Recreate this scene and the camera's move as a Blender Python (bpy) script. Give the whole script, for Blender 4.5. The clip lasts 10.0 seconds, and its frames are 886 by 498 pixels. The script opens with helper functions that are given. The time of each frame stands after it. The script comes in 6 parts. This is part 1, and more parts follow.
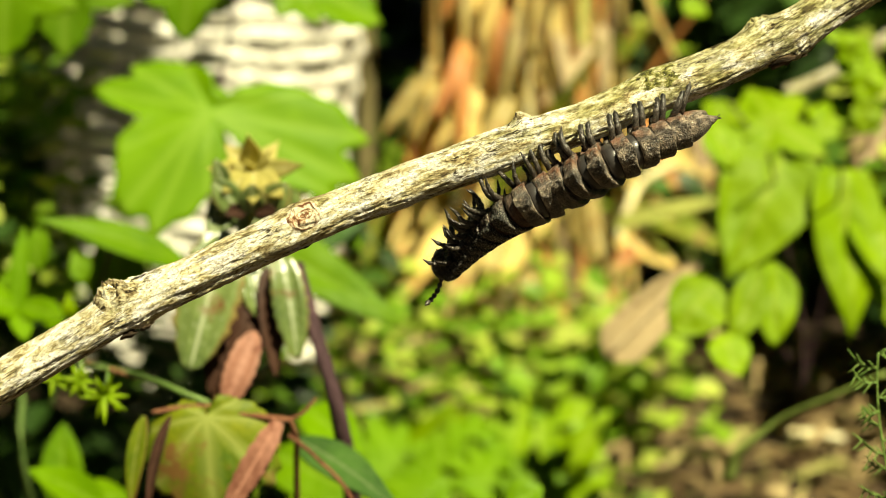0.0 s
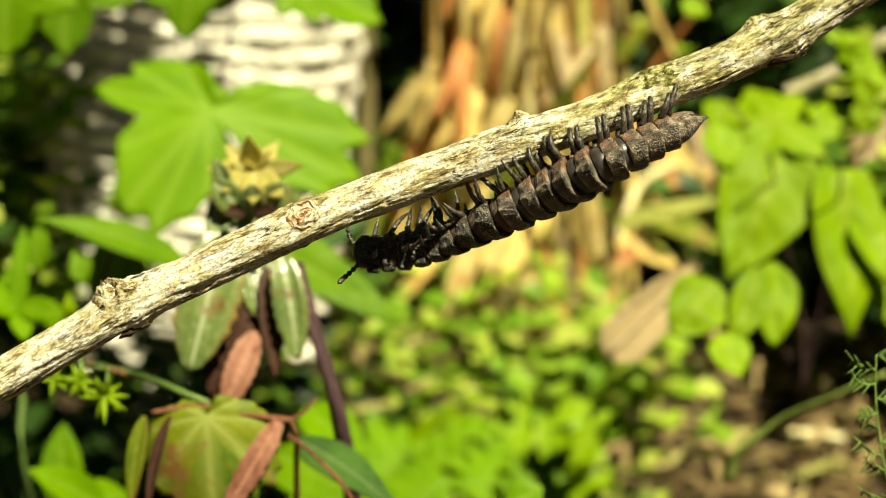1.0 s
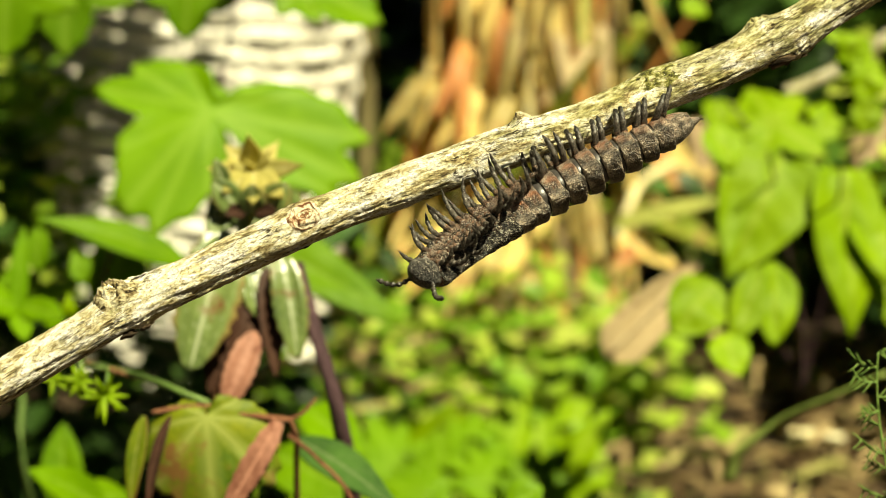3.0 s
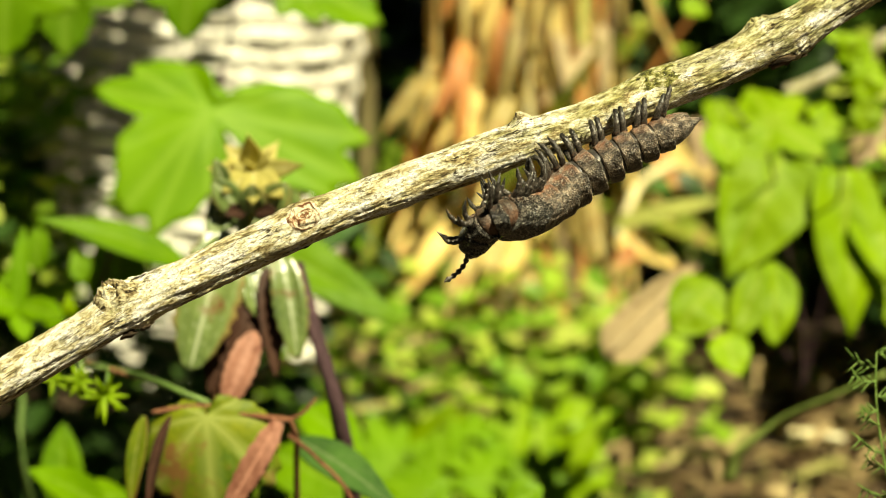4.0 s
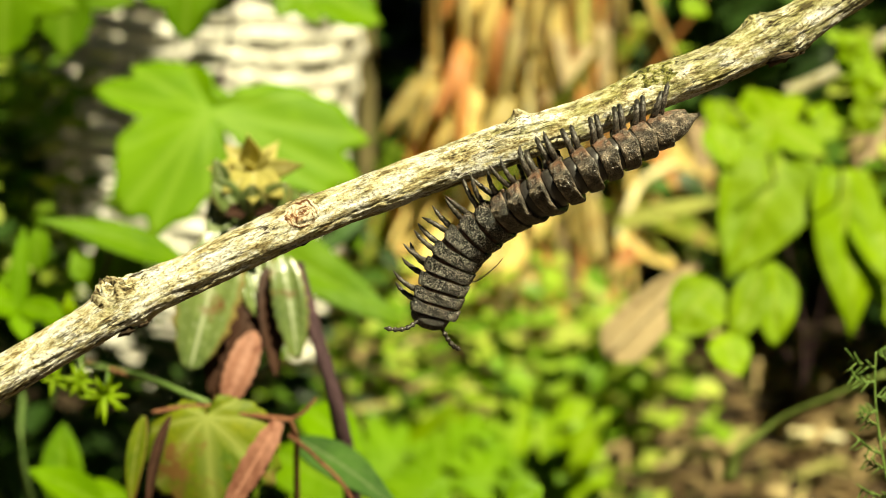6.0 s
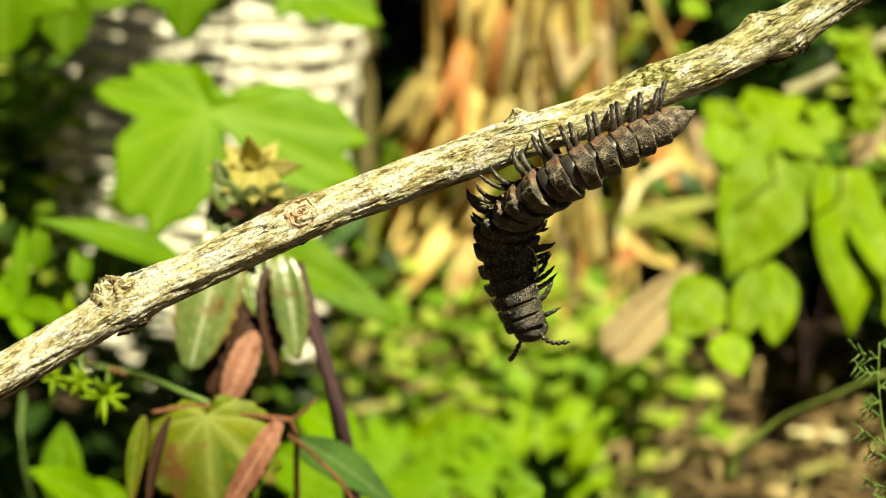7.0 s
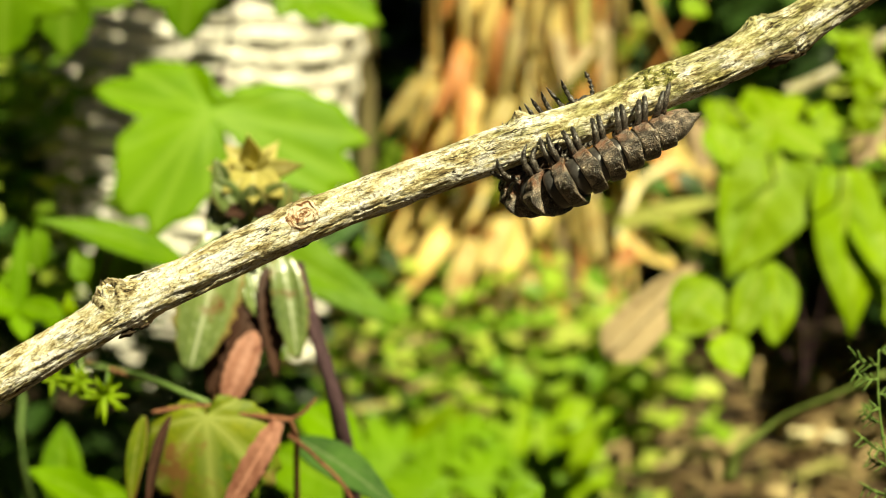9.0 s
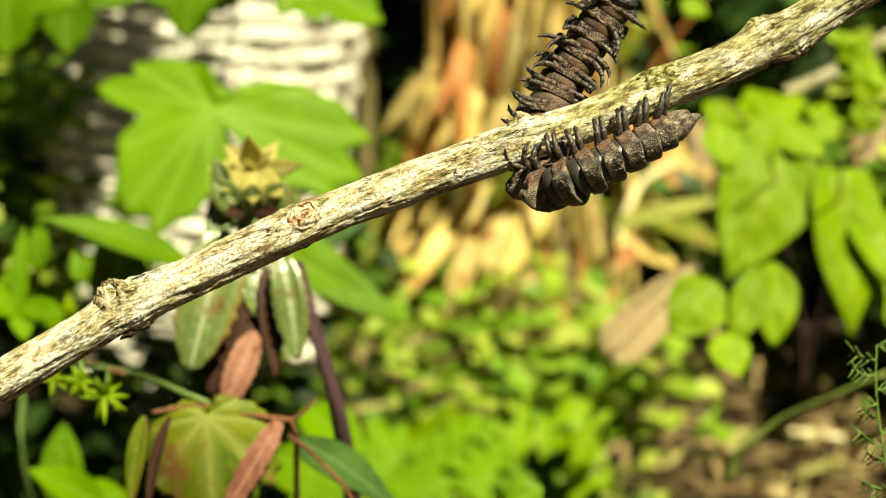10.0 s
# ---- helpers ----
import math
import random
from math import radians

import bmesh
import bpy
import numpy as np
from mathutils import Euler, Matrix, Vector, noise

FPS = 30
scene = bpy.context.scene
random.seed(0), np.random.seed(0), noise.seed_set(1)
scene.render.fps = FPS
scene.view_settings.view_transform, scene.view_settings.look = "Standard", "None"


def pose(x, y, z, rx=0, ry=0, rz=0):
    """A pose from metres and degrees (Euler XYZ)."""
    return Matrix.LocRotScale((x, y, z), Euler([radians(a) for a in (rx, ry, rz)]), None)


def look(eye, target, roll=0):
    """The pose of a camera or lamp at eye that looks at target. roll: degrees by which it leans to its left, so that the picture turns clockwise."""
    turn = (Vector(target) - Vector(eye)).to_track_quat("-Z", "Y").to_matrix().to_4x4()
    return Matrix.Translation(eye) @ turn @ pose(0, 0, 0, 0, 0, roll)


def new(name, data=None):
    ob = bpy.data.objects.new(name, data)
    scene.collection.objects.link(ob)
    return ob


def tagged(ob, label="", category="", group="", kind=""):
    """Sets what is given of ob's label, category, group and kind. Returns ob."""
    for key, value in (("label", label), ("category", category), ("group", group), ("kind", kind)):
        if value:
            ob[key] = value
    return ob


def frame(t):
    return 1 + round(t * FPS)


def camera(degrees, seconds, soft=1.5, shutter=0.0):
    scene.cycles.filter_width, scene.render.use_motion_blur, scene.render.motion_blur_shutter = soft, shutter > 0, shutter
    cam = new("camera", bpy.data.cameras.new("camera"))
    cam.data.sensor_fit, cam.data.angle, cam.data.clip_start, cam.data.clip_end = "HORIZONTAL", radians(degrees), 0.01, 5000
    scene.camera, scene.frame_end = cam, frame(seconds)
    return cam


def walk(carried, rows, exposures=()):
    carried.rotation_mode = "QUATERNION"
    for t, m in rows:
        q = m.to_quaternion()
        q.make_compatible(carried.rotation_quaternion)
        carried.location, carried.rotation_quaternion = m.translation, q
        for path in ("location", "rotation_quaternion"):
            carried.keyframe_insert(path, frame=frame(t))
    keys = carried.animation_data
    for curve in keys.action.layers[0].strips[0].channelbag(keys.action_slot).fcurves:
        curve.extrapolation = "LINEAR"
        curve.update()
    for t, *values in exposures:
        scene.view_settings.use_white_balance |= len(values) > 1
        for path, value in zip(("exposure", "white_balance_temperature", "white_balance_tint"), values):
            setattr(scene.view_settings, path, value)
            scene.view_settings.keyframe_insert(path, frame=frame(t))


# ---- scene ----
cam = camera(30, 10.0, soft=0.45)
STAND = look((0, 0, 0.32), (0, 0.9703, 0.0781))
walk(cam, [(0, STAND), (10, STAND)], exposures=[(0, 1.0, 7800, -6), (10, 1.0, 7800, -6)])
# macro lens: sharp on the branch, soft behind it
cam.data.dof.use_dof = True
cam.data.dof.focus_distance = 0.2275
cam.data.dof.aperture_fstop = 22.5

# ---- light ----
SUN_FROM = Vector((0.42, -0.60, 1.15)).normalized()
world = bpy.data.worlds.new("world")
scene.world = world
world.use_nodes = True
wn = world.node_tree.nodes
sky = wn.new("ShaderNodeTexSky")
sky.sky_type, sky.sun_disc = "NISHITA", False
sky.sun_elevation = math.asin(SUN_FROM.z)
sky.sun_rotation = math.atan2(SUN_FROM.x, SUN_FROM.y)
world.node_tree.links.new(sky.outputs[0], wn["Background"].inputs[0])
wn["Background"].inputs[1].default_value = 0.007
sun_data = bpy.data.lights.new("sun", "SUN")
sun_data.energy, sun_data.angle, sun_data.color = 5.0, radians(0.5), (1.0, 0.92, 0.74)
sun = new("sun", sun_data)
sun.matrix_world = look(SUN_FROM * 5, (0, 0, 0))


# ---- materials ----
def mat(name, rough=0.6, metal=0.0, spec=0.5):
    m = bpy.data.materials.new(name)
    m.use_nodes = True
    nt = m.node_tree
    b = nt.nodes["Principled BSDF"]
    b.inputs["Roughness"].default_value = rough
    b.inputs["Metallic"].default_value = metal
    b.inputs["Specular IOR Level"].default_value = spec
    return m, nt, b


def noise_tex(nt, vec, scale, detail=4.0, rough=0.55):
    n = nt.nodes.new("ShaderNodeTexNoise")
    n.inputs["Scale"].default_value = scale
    n.inputs["Detail"].default_value = detail
    n.inputs["Roughness"].default_value = rough
    if vec is not None:
        nt.links.new(vec, n.inputs["Vector"])
    return n


def ramp(nt, fac, stops):
    r = nt.nodes.new("ShaderNodeValToRGB")
    el = r.color_ramp.elements
    while len(el) < len(stops):
        el.new(0.5)
    for e, (p, c) in zip(el, stops):
        e.position, e.color = p, (*c, 1)
    nt.links.new(fac, r.inputs[0])
    return r


def mixc(nt, fac, a, b, mode="MIX"):
    n = nt.nodes.new("ShaderNodeMix")
    n.data_type, n.blend_type = "RGBA", mode
    for key, v in ((0, fac), (6, a), (7, b)):
        if isinstance(v, (int, float)):
            n.inputs[key].default_value = v
        elif isinstance(v, tuple):
            n.inputs[key].default_value = (*v, 1)
        else:
            nt.links.new(v, n.inputs[key])
    return n.outputs[2]


def bump(nt, b, height, strength, dist):
    n = nt.nodes.new("ShaderNodeBump")
    n.inputs["Strength"].default_value, n.inputs["Distance"].default_value = strength, dist
    nt.links.new(height, n.inputs["Height"])
    nt.links.new(n.outputs[0], b.inputs["Normal"])


def coords(nt, kind="Object"):
    return nt.nodes.new("ShaderNodeTexCoord").outputs[kind]


def attr(nt, name):
    n = nt.nodes.new("ShaderNodeAttribute")
    n.attribute_name = name
    return n.outputs["Vector"]


def stretch(nt, vec, s):
    n = nt.nodes.new("ShaderNodeMapping")
    n.inputs["Scale"].default_value = s
    nt.links.new(vec, n.inputs["Vector"])
    return n.outputs[0]


def leaf_mat(name, light, dark, vein, blemish=None, through_light=0.35, rough=0.45, wear=0.62, margin=None, spread=(0.85, 1.15), gloss=0.2):
    """Leaf blade: grain attribute holds (along, across, vein distance)."""
    m, nt, b = mat(name, rough + 0.1, spec=gloss)
    co = coords(nt)
    big = noise_tex(nt, co, 60, 3)
    fine = noise_tex(nt, co, 700, 4)
    c = ramp(nt, big.outputs[0], [(0.35, dark), (0.65, light)]).outputs[0]
    c = mixc(nt, 0.35, c, ramp(nt, fine.outputs[0], [(0.3, dark), (0.7, light)]).outputs[0])
    sep = nt.nodes.new("ShaderNodeSeparateXYZ")
    nt.links.new(attr(nt, "grain"), sep.inputs[0])
    v = ramp(nt, sep.outputs[2], [(0.0, (1, 1, 1)), (0.09, (0.35, 0.35, 0.35)), (0.2, (0, 0, 0))])
    c = mixc(nt, v.outputs[0], c, vein)
    if blemish:
        spots = noise_tex(nt, co, 130, 5, 0.65)
        k = ramp(nt, spots.outputs[0], [(wear - 0.05, (0, 0, 0)), (wear + 0.05, (1, 1, 1))])
        c = mixc(nt, k.outputs[0], c, blemish)
    if margin:
        ab = nt.nodes.new("ShaderNodeMath")
        ab.operation = "ABSOLUTE"
        nt.links.new(sep.outputs[1], ab.inputs[0])
        ad = nt.nodes.new("ShaderNodeMath")
        ad.operation = "MULTIPLY_ADD"
        nt.links.new(big.outputs[0], ad.inputs[0])
        ad.inputs[1].default_value = 0.9
        nt.links.new(ab.outputs[0], ad.inputs[2])
        mr0 = nt.nodes.new("ShaderNodeMapRange")
        mr0.inputs[1].default_value, mr0.inputs[2].default_value = 1.32, 1.55
        nt.links.new(ad.outputs[0], mr0.inputs[0])
        c = mixc(nt, mr0.outputs[0], c, margin)
    info = nt.nodes.new("ShaderNodeObjectInfo")
    h = nt.nodes.new("ShaderNodeHueSaturation")
    mr = nt.nodes.new("ShaderNodeMapRange")
    mr.inputs[3].default_value, mr.inputs[4].default_value = spread
    nt.links.new(info.outputs["Random"], mr.inputs[0])
    nt.links.new(mr.outputs[0], h.inputs["Value"])
    nt.links.new(c, h.inputs["Color"])
    c = h.outputs[0]
    nt.links.new(c, b.inputs["Base Color"])
    bump(nt, b, fine.outputs[0], 0.25, 0.0003)
    tr = nt.nodes.new("ShaderNodeBsdfTranslucent")
    nt.links.new(mixc(nt, 1.0, c, (1.25, 1.15, 0.45), "MULTIPLY"), tr.inputs[0])
    mx = nt.nodes.new("ShaderNodeMixShader")
    mx.inputs[0].default_value = through_light
    nt.links.new(b.outputs[0], mx.inputs[1])
    nt.links.new(tr.outputs[0], mx.inputs[2])
    nt.links.new(mx.outputs[0], nt.nodes["Material Output"].inputs[0])
    return m


def stuff_mat(name, stops, through_light=0.3, rough=0.5, fine_scale=300):
    """Many small pieces, tinted piece by piece."""
    m, nt, b = mat(name, rough, spec=0.3)
    geo = nt.nodes.new("ShaderNodeNewGeometry")
    c = ramp(nt, geo.outputs["Random Per Island"], stops).outputs[0]
    f = noise_tex(nt, coords(nt), fine_scale, 3)
    c = mixc(nt, 1.0, c, ramp(nt, f.outputs[0], [(0.3, (0.7, 0.7, 0.7)), (0.7, (1.15, 1.15, 1.15))]).outputs[0], "MULTIPLY")
    nt.links.new(c, b.inputs["Base Color"])
    tr = nt.nodes.new("ShaderNodeBsdfTranslucent")
    nt.links.new(c, tr.inputs[0])
    mx = nt.nodes.new("ShaderNodeMixShader")
    mx.inputs[0].default_value = through_light
    nt.links.new(b.outputs[0], mx.inputs[1])
    nt.links.new(tr.outputs[0], mx.inputs[2])
    nt.links.new(mx.outputs[0], nt.nodes["Material Output"].inputs[0])
    return m


def grain_mat(name, stops, along=(60, 900, 900), rough=0.8, spots=None, bump_s=0.6, bump_d=0.0004, fine=2500, cracks=0.0, knots=False):
    """Fibrous stem or bark; the grain attribute runs along the stem."""
    m, nt, b = mat(name, rough, spec=0.25)
    g = attr(nt, "grain")
    fib = noise_tex(nt, stretch(nt, g, along), 1.0, 8, 0.66)
    fin = noise_tex(nt, stretch(nt, g, (fine * 0.28, fine, fine)), 1.0, 5, 0.7)
    c = ramp(nt, fib.outputs[0], stops).outputs[0]
    c = mixc(nt, 1.0, c, ramp(nt, fin.outputs[0], [(0.37, (0.36, 0.32, 0.25)), (0.46, (0.9, 0.9, 0.9)), (0.6, (1.12, 1.12, 1.12))]).outputs[0], "MULTIPLY")
    for scale, lo, colour, amount in spots or ():
        q = noise_tex(nt, stretch(nt, g, (scale * 0.45, scale, scale)), 1.0, 5, 0.6)
        k = ramp(nt, q.outputs[0], [(lo, (0, 0, 0)), (lo + 0.1, (amount, amount, amount))])
        c = mixc(nt, k.outputs[0], c, colour)
    add = nt.nodes.new("ShaderNodeMath")
    add.operation = "ADD"
    nt.links.new(fib.outputs[0], add.inputs[0])
    nt.links.new(fin.outputs[0], add.inputs[1])
    h = add.outputs[0]
    if cracks:
        q = noise_tex(nt, stretch(nt, g, (130, 800, 800)), 1.0, 3, 0.55)
        k = ramp(nt, q.outputs[0], [(0.485, (0, 0, 0)), (0.497, (1, 1, 1)), (0.503, (1, 1, 1)), (0.515, (0, 0, 0))])
        w = noise_tex(nt, g, 140, 2, 0.5)
        kw = ramp(nt, w.outputs[0], [(0.45, (0, 0, 0)), (0.55, (cracks, cracks, cracks))])
        km = mixc(nt, 1.0, k.outputs[0], kw.outputs[0], "MULTIPLY")
        c = mixc(nt, km, c, (0.03, 0.02, 0.01))
        sub = nt.nodes.new("ShaderNodeMath")
        sub.operation = "SUBTRACT"
        nt.links.new(h, sub.inputs[0])
        nt.links.new(km, sub.inputs[1])
        h = sub.outputs[0]
    nt.links.new(c, b.inputs["Base Color"])
    bump(nt, b, h, bump_s, bump_d)
    return m


def band(nt, vec, scale, half, detail=3):
    """Thin winding lines: 1 on the line, 0 beside it."""
    q = noise_tex(nt, stretch(nt, vec, scale), 1.0, detail, 0.55)
    return ramp(nt, q.outputs[0], [(0.5 - half * 2, (0, 0, 0)), (0.5 - half, (1, 1, 1)), (0.5 + half, (1, 1, 1)), (0.5 + half * 2, (0, 0, 0))]).outputs[0]


def maths(nt, op, a, c, third=None):
    n = nt.nodes.new("ShaderNodeMath")
    n.operation = op
    for k, v in enumerate((a, c, third)):
        if v is None:
            continue
        if isinstance(v, (int, float)):
            n.inputs[k].default_value = v
        else:
            nt.links.new(v, n.inputs[k])
    return n.outputs[0]


def bark_mat():
    """Weathered cream bark: white flaked patches, fine brown pits, thin dark fissures along the grain, olive algae towards the thicker end."""
    m, nt, b = mat("weathered_bark", 0.75, spec=0.3)
    g = attr(nt, "grain")
    big = noise_tex(nt, stretch(nt, g, (160, 420, 420)), 1.0, 3, 0.5)
    mid = noise_tex(nt, stretch(nt, g, (430, 1150, 1150)), 1.0, 7, 0.68)
    fin = noise_tex(nt, stretch(nt, g, (2400, 3300, 3300)), 1.0, 4, 0.7)
    tone = maths(nt, "MULTIPLY_ADD", maths(nt, "SUBTRACT", big.outputs[0], 0.5), 0.55, mid.outputs[0])
    c = ramp(nt, tone, [(0.33, (0.26, 0.19, 0.085)), (0.40, (0.56, 0.47, 0.25)), (0.455, (0.76, 0.69, 0.45)), (0.52, (0.86, 0.81, 0.60)), (0.55, (0.97, 0.94, 0.86))]).outputs[0]
    c = mixc(nt, 1.0, c, ramp(nt, fin.outputs[0], [(0.36, (0.34, 0.28, 0.19)), (0.45, (0.88, 0.86, 0.82)), (0.6, (1.1, 1.1, 1.1))]).outputs[0], "MULTIPLY")
    sep = nt.nodes.new("ShaderNodeSeparateXYZ")
    nt.links.new(g, sep.inputs[0])
    mo = noise_tex(nt, stretch(nt, g, (260, 420, 420)), 1.0, 5, 0.65)
    along = nt.nodes.new("ShaderNodeMapRange")
    along.inputs[1].default_value, along.inputs[2].default_value, along.inputs[4].default_value = 0.098, 0.124, 0.17
    nt.links.new(sep.outputs[0], along.inputs[0])
    k = maths(nt, "MULTIPLY_ADD", sep.outputs[2], 22.0, along.outputs[0])
    k = maths(nt, "ADD", k, mo.outputs[0])
    algae = ramp(nt, mid.outputs[0], [(0.38, (0.05, 0.045, 0.012)), (0.48, (0.28, 0.26, 0.07)), (0.60, (0.60, 0.56, 0.24))]).outputs[0]
    c = mixc(nt, ramp(nt, k, [(0.60, (0, 0, 0)), (0.72, (0.75, 0.75, 0.75))]).outputs[0], c, algae)
    w = noise_tex(nt, g, 170, 2, 0.5)
    wm = ramp(nt, w.outputs[0], [(0.42, (0.1, 0.1, 0.1)), (0.58, (1, 1, 1))]).outputs[0]
    l1 = mixc(nt, 1.0, band(nt, g, (95, 760, 760), 0.007, 5), wm, "MULTIPLY")
    l2 = mixc(nt, 1.0, band(nt, g, (330, 1500, 1500), 0.009, 5), wm, "MULTIPLY")
    crack = maths(nt, "MAXIMUM", l1, maths(nt, "MULTIPLY", l2, 0.6))
    c = mixc(nt, crack, c, (0.04, 0.027, 0.012))
    nt.links.new(c, b.inputs["Base Color"])
    h = maths(nt, "ADD", mid.outputs[0], maths(nt, "MULTIPLY", fin.outputs[0], 0.6))
    h = maths(nt, "SUBTRACT", h, maths(nt, "MULTIPLY", crack, 0.6))
    bump(nt, b, h, 1.0, 0.0006)
    return m


M_BARK = bark_mat()
M_MOSS = grain_mat("olive_moss", [(0.38, (0.045, 0.045, 0.012)), (0.45, (0.19, 0.19, 0.045)), (0.52, (0.40, 0.38, 0.12)), (0.60, (0.74, 0.69, 0.42))], along=(1000, 1300, 1300), cracks=0.8, bump_s=1.0, bump_d=0.0008)
M_SCAR = grain_mat("scarred_bark", [(0.40, (0.16, 0.06, 0.025)), (0.45, (0.40, 0.20, 0.10)), (0.50, (0.74, 0.60, 0.40)), (0.58, (0.92, 0.84, 0.66))], along=(1500, 500, 500), cracks=0.5, bump_s=1.0, bump_d=0.0006)
M_KNOT = grain_mat("dark_knot_bark", [(0.40, (0.03, 0.02, 0.01)), (0.445, (0.20, 0.15, 0.07)), (0.49, (0.50, 0.42, 0.23)), (0.58, (0.80, 0.73, 0.50))], along=(800, 900, 900), cracks=0.9, bump_s=1.0, bump_d=0.001)
M_FLAKE = grain_mat("dark_loose_bark", [(0.3, (0.02, 0.013, 0.008)), (0.5, (0.07, 0.045, 0.025)), (0.7, (0.2, 0.13, 0.07))], along=(300, 900, 900), bump_s=1.0, bump_d=0.0006)
M_DRYSTEM = grain_mat("reddish_dry_stem", [(0.3, (0.06, 0.022, 0.012)), (0.5, (0.19, 0.075, 0.04)), (0.7, (0.32, 0.17, 0.09))], along=(80, 700, 700))
M_PURPLE = grain_mat("purple_stem", [(0.3, (0.03, 0.014, 0.018)), (0.5, (0.075, 0.040, 0.048)), (0.7, (0.14, 0.085, 0.09))], along=(60, 600, 600))
M_GREENSTEM = grain_mat("green_stem", [(0.3, (0.05, 0.09, 0.02)), (0.5, (0.12, 0.20, 0.05)), (0.7, (0.22, 0.30, 0.10))], along=(50, 600, 600), rough=0.5)
M_FEATHER = grain_mat("light_green_shoot", [(0.3, (0.07, 0.13, 0.025)), (0.5, (0.14, 0.23, 0.05)), (0.7, (0.24, 0.33, 0.09))], along=(200, 900, 900), rough=0.45)
M_STRAW = grain_mat("dry_straw", [(0.3, (0.48, 0.36, 0.12)), (0.5, (0.84, 0.73, 0.38)), (0.7, (0.92, 0.87, 0.64))], along=(12, 200, 200), rough=0.6, fine=600)
M_STRAWRED = grain_mat("rusty_straw", [(0.3, (0.34, 0.15, 0.035)), (0.5, (0.66, 0.42, 0.13)), (0.7, (0.84, 0.66, 0.30))], along=(12, 200, 200), rough=0.6, fine=600)
M_STRAWGREEN = grain_mat("fading_green_stalk", [(0.3, (0.24, 0.28, 0.05)), (0.5, (0.44, 0.47, 0.11)), (0.7, (0.66, 0.65, 0.24))], along=(12, 200, 200), rough=0.6, fine=600)
M_GRASS = grain_mat("green_grass_stalk", [(0.3, (0.13, 0.19, 0.04)), (0.5, (0.22, 0.29, 0.07)), (0.7, (0.32, 0.37, 0.13))], along=(12, 200, 200), rough=0.5, fine=600)
M_CANE = grain_mat("weathered_cane", [(0.3, (0.05, 0.04, 0.016)), (0.5, (0.12, 0.10, 0.04)), (0.7, (0.20, 0.17, 0.08))], along=(10, 200, 200), rough=0.6, fine=500)
M_WICKER = grain_mat("whitened_wicker", [(0.3, (0.72, 0.68, 0.58)), (0.5, (0.87, 0.84, 0.76)), (0.7, (0.92, 0.90, 0.84))], along=(30, 300, 300), rough=0.55, fine=500)

M_LEAF = leaf_mat("bright_leaf", (0.17, 0.32, 0.008), (0.10, 0.22, 0.005), (0.21, 0.35, 0.03))
M_LEAFY = leaf_mat("yellowish_leaf", (0.26, 0.40, 0.010), (0.18, 0.31, 0.008), (0.31, 0.42, 0.04))
M_LEAFD = leaf_mat("deep_green_leaf", (0.07, 0.15, 0.03), (0.035, 0.08, 0.02), (0.14, 0.2, 0.08), through_light=0.2)
M_LEAFOLD = leaf_mat("ageing_leaf", (0.26, 0.29, 0.018), (0.06, 0.125, 0.010), (0.33, 0.37, 0.09), (0.24, 0.13, 0.04), 0.2, wear=0.58, margin=(0.16, 0.07, 0.03))
# pale veins, lightened further to paint in the whitish gloss stripes
M_LEAFGREY = leaf_mat("dusty_green_leaf", (0.20, 0.26, 0.08), (0.05, 0.085, 0.022), (0.46, 0.50, 0.32), (0.16, 0.07, 0.03), 0.12, rough=0.2, wear=0.66, margin=(0.24, 0.15, 0.05), gloss=0.7)
M_LEAFPINK = leaf_mat("withered_pink_leaf", (0.42, 0.20, 0.14), (0.13, 0.045, 0.028), (0.45, 0.22, 0.16), (0.16, 0.05, 0.03), 0.2, wear=0.62)
M_LEAFDRY = leaf_mat("dry_brown_leaf", (0.33, 0.24, 0.14), (0.19, 0.13, 0.07), (0.5, 0.4, 0.26), (0.16, 0.10, 0.05), 0.15, rough=0.7)
M_LEAFTAN = leaf_mat("bleached_tan_leaf", (0.42, 0.33, 0.19), (0.27, 0.20, 0.105), (0.42, 0.33, 0.2), (0.16, 0.10, 0.05), 0.15, rough=0.7, wear=0.64)
M_HUSK = leaf_mat("pale_dry_blade", (0.78, 0.64, 0.26), (0.50, 0.37, 0.10), (0.85, 0.76, 0.45), (0.42, 0.19, 0.06), 0.3, wear=0.60, spread=(0.6, 1.3))
M_HUSKRED = leaf_mat("reddened_dry_blade", (0.60, 0.31, 0.09), (0.36, 0.11, 0.03), (0.6, 0.35, 0.2), None, 0.3)
M_LEAFBROWN = leaf_mat("withered_brown_leaf", (0.06, 0.027, 0.017), (0.022, 0.010, 0.007), (0.09, 0.045, 0.03), (0.02, 0.01, 0.008), 0.1)
M_STAR = leaf_mat("yellow_sepal", (0.62, 0.56, 0.18), (0.44, 0.40, 0.12), (0.68, 0.62, 0.3), (0.50, 0.26, 0.08), 0.35, wear=0.74)


def soil():
    m, nt, b = mat("dark_soil", 0.95, spec=0.2)
    co = coords(nt)
    a = noise_tex(nt, co, 9, 6)
    f = noise_tex(nt, co, 140, 5, 0.7)
    c = ramp(nt, a.outputs[0], [(0.3, (0.022, 0.016, 0.010)), (0.55, (0.06, 0.042, 0.025)), (0.75, (0.032, 0.036, 0.014))]).outputs[0]
    c = mixc(nt, 1.0, c, ramp(nt, f.outputs[0], [(0.3, (0.4, 0.4, 0.4)), (0.7, (1.5, 1.4, 1.25))]).outputs[0], "MULTIPLY")
    nt.links.new(c, b.inputs["Base Color"])
    bump(nt, b, f.outputs[0], 0.8, 0.01)
    return m


M_SOIL = soil()


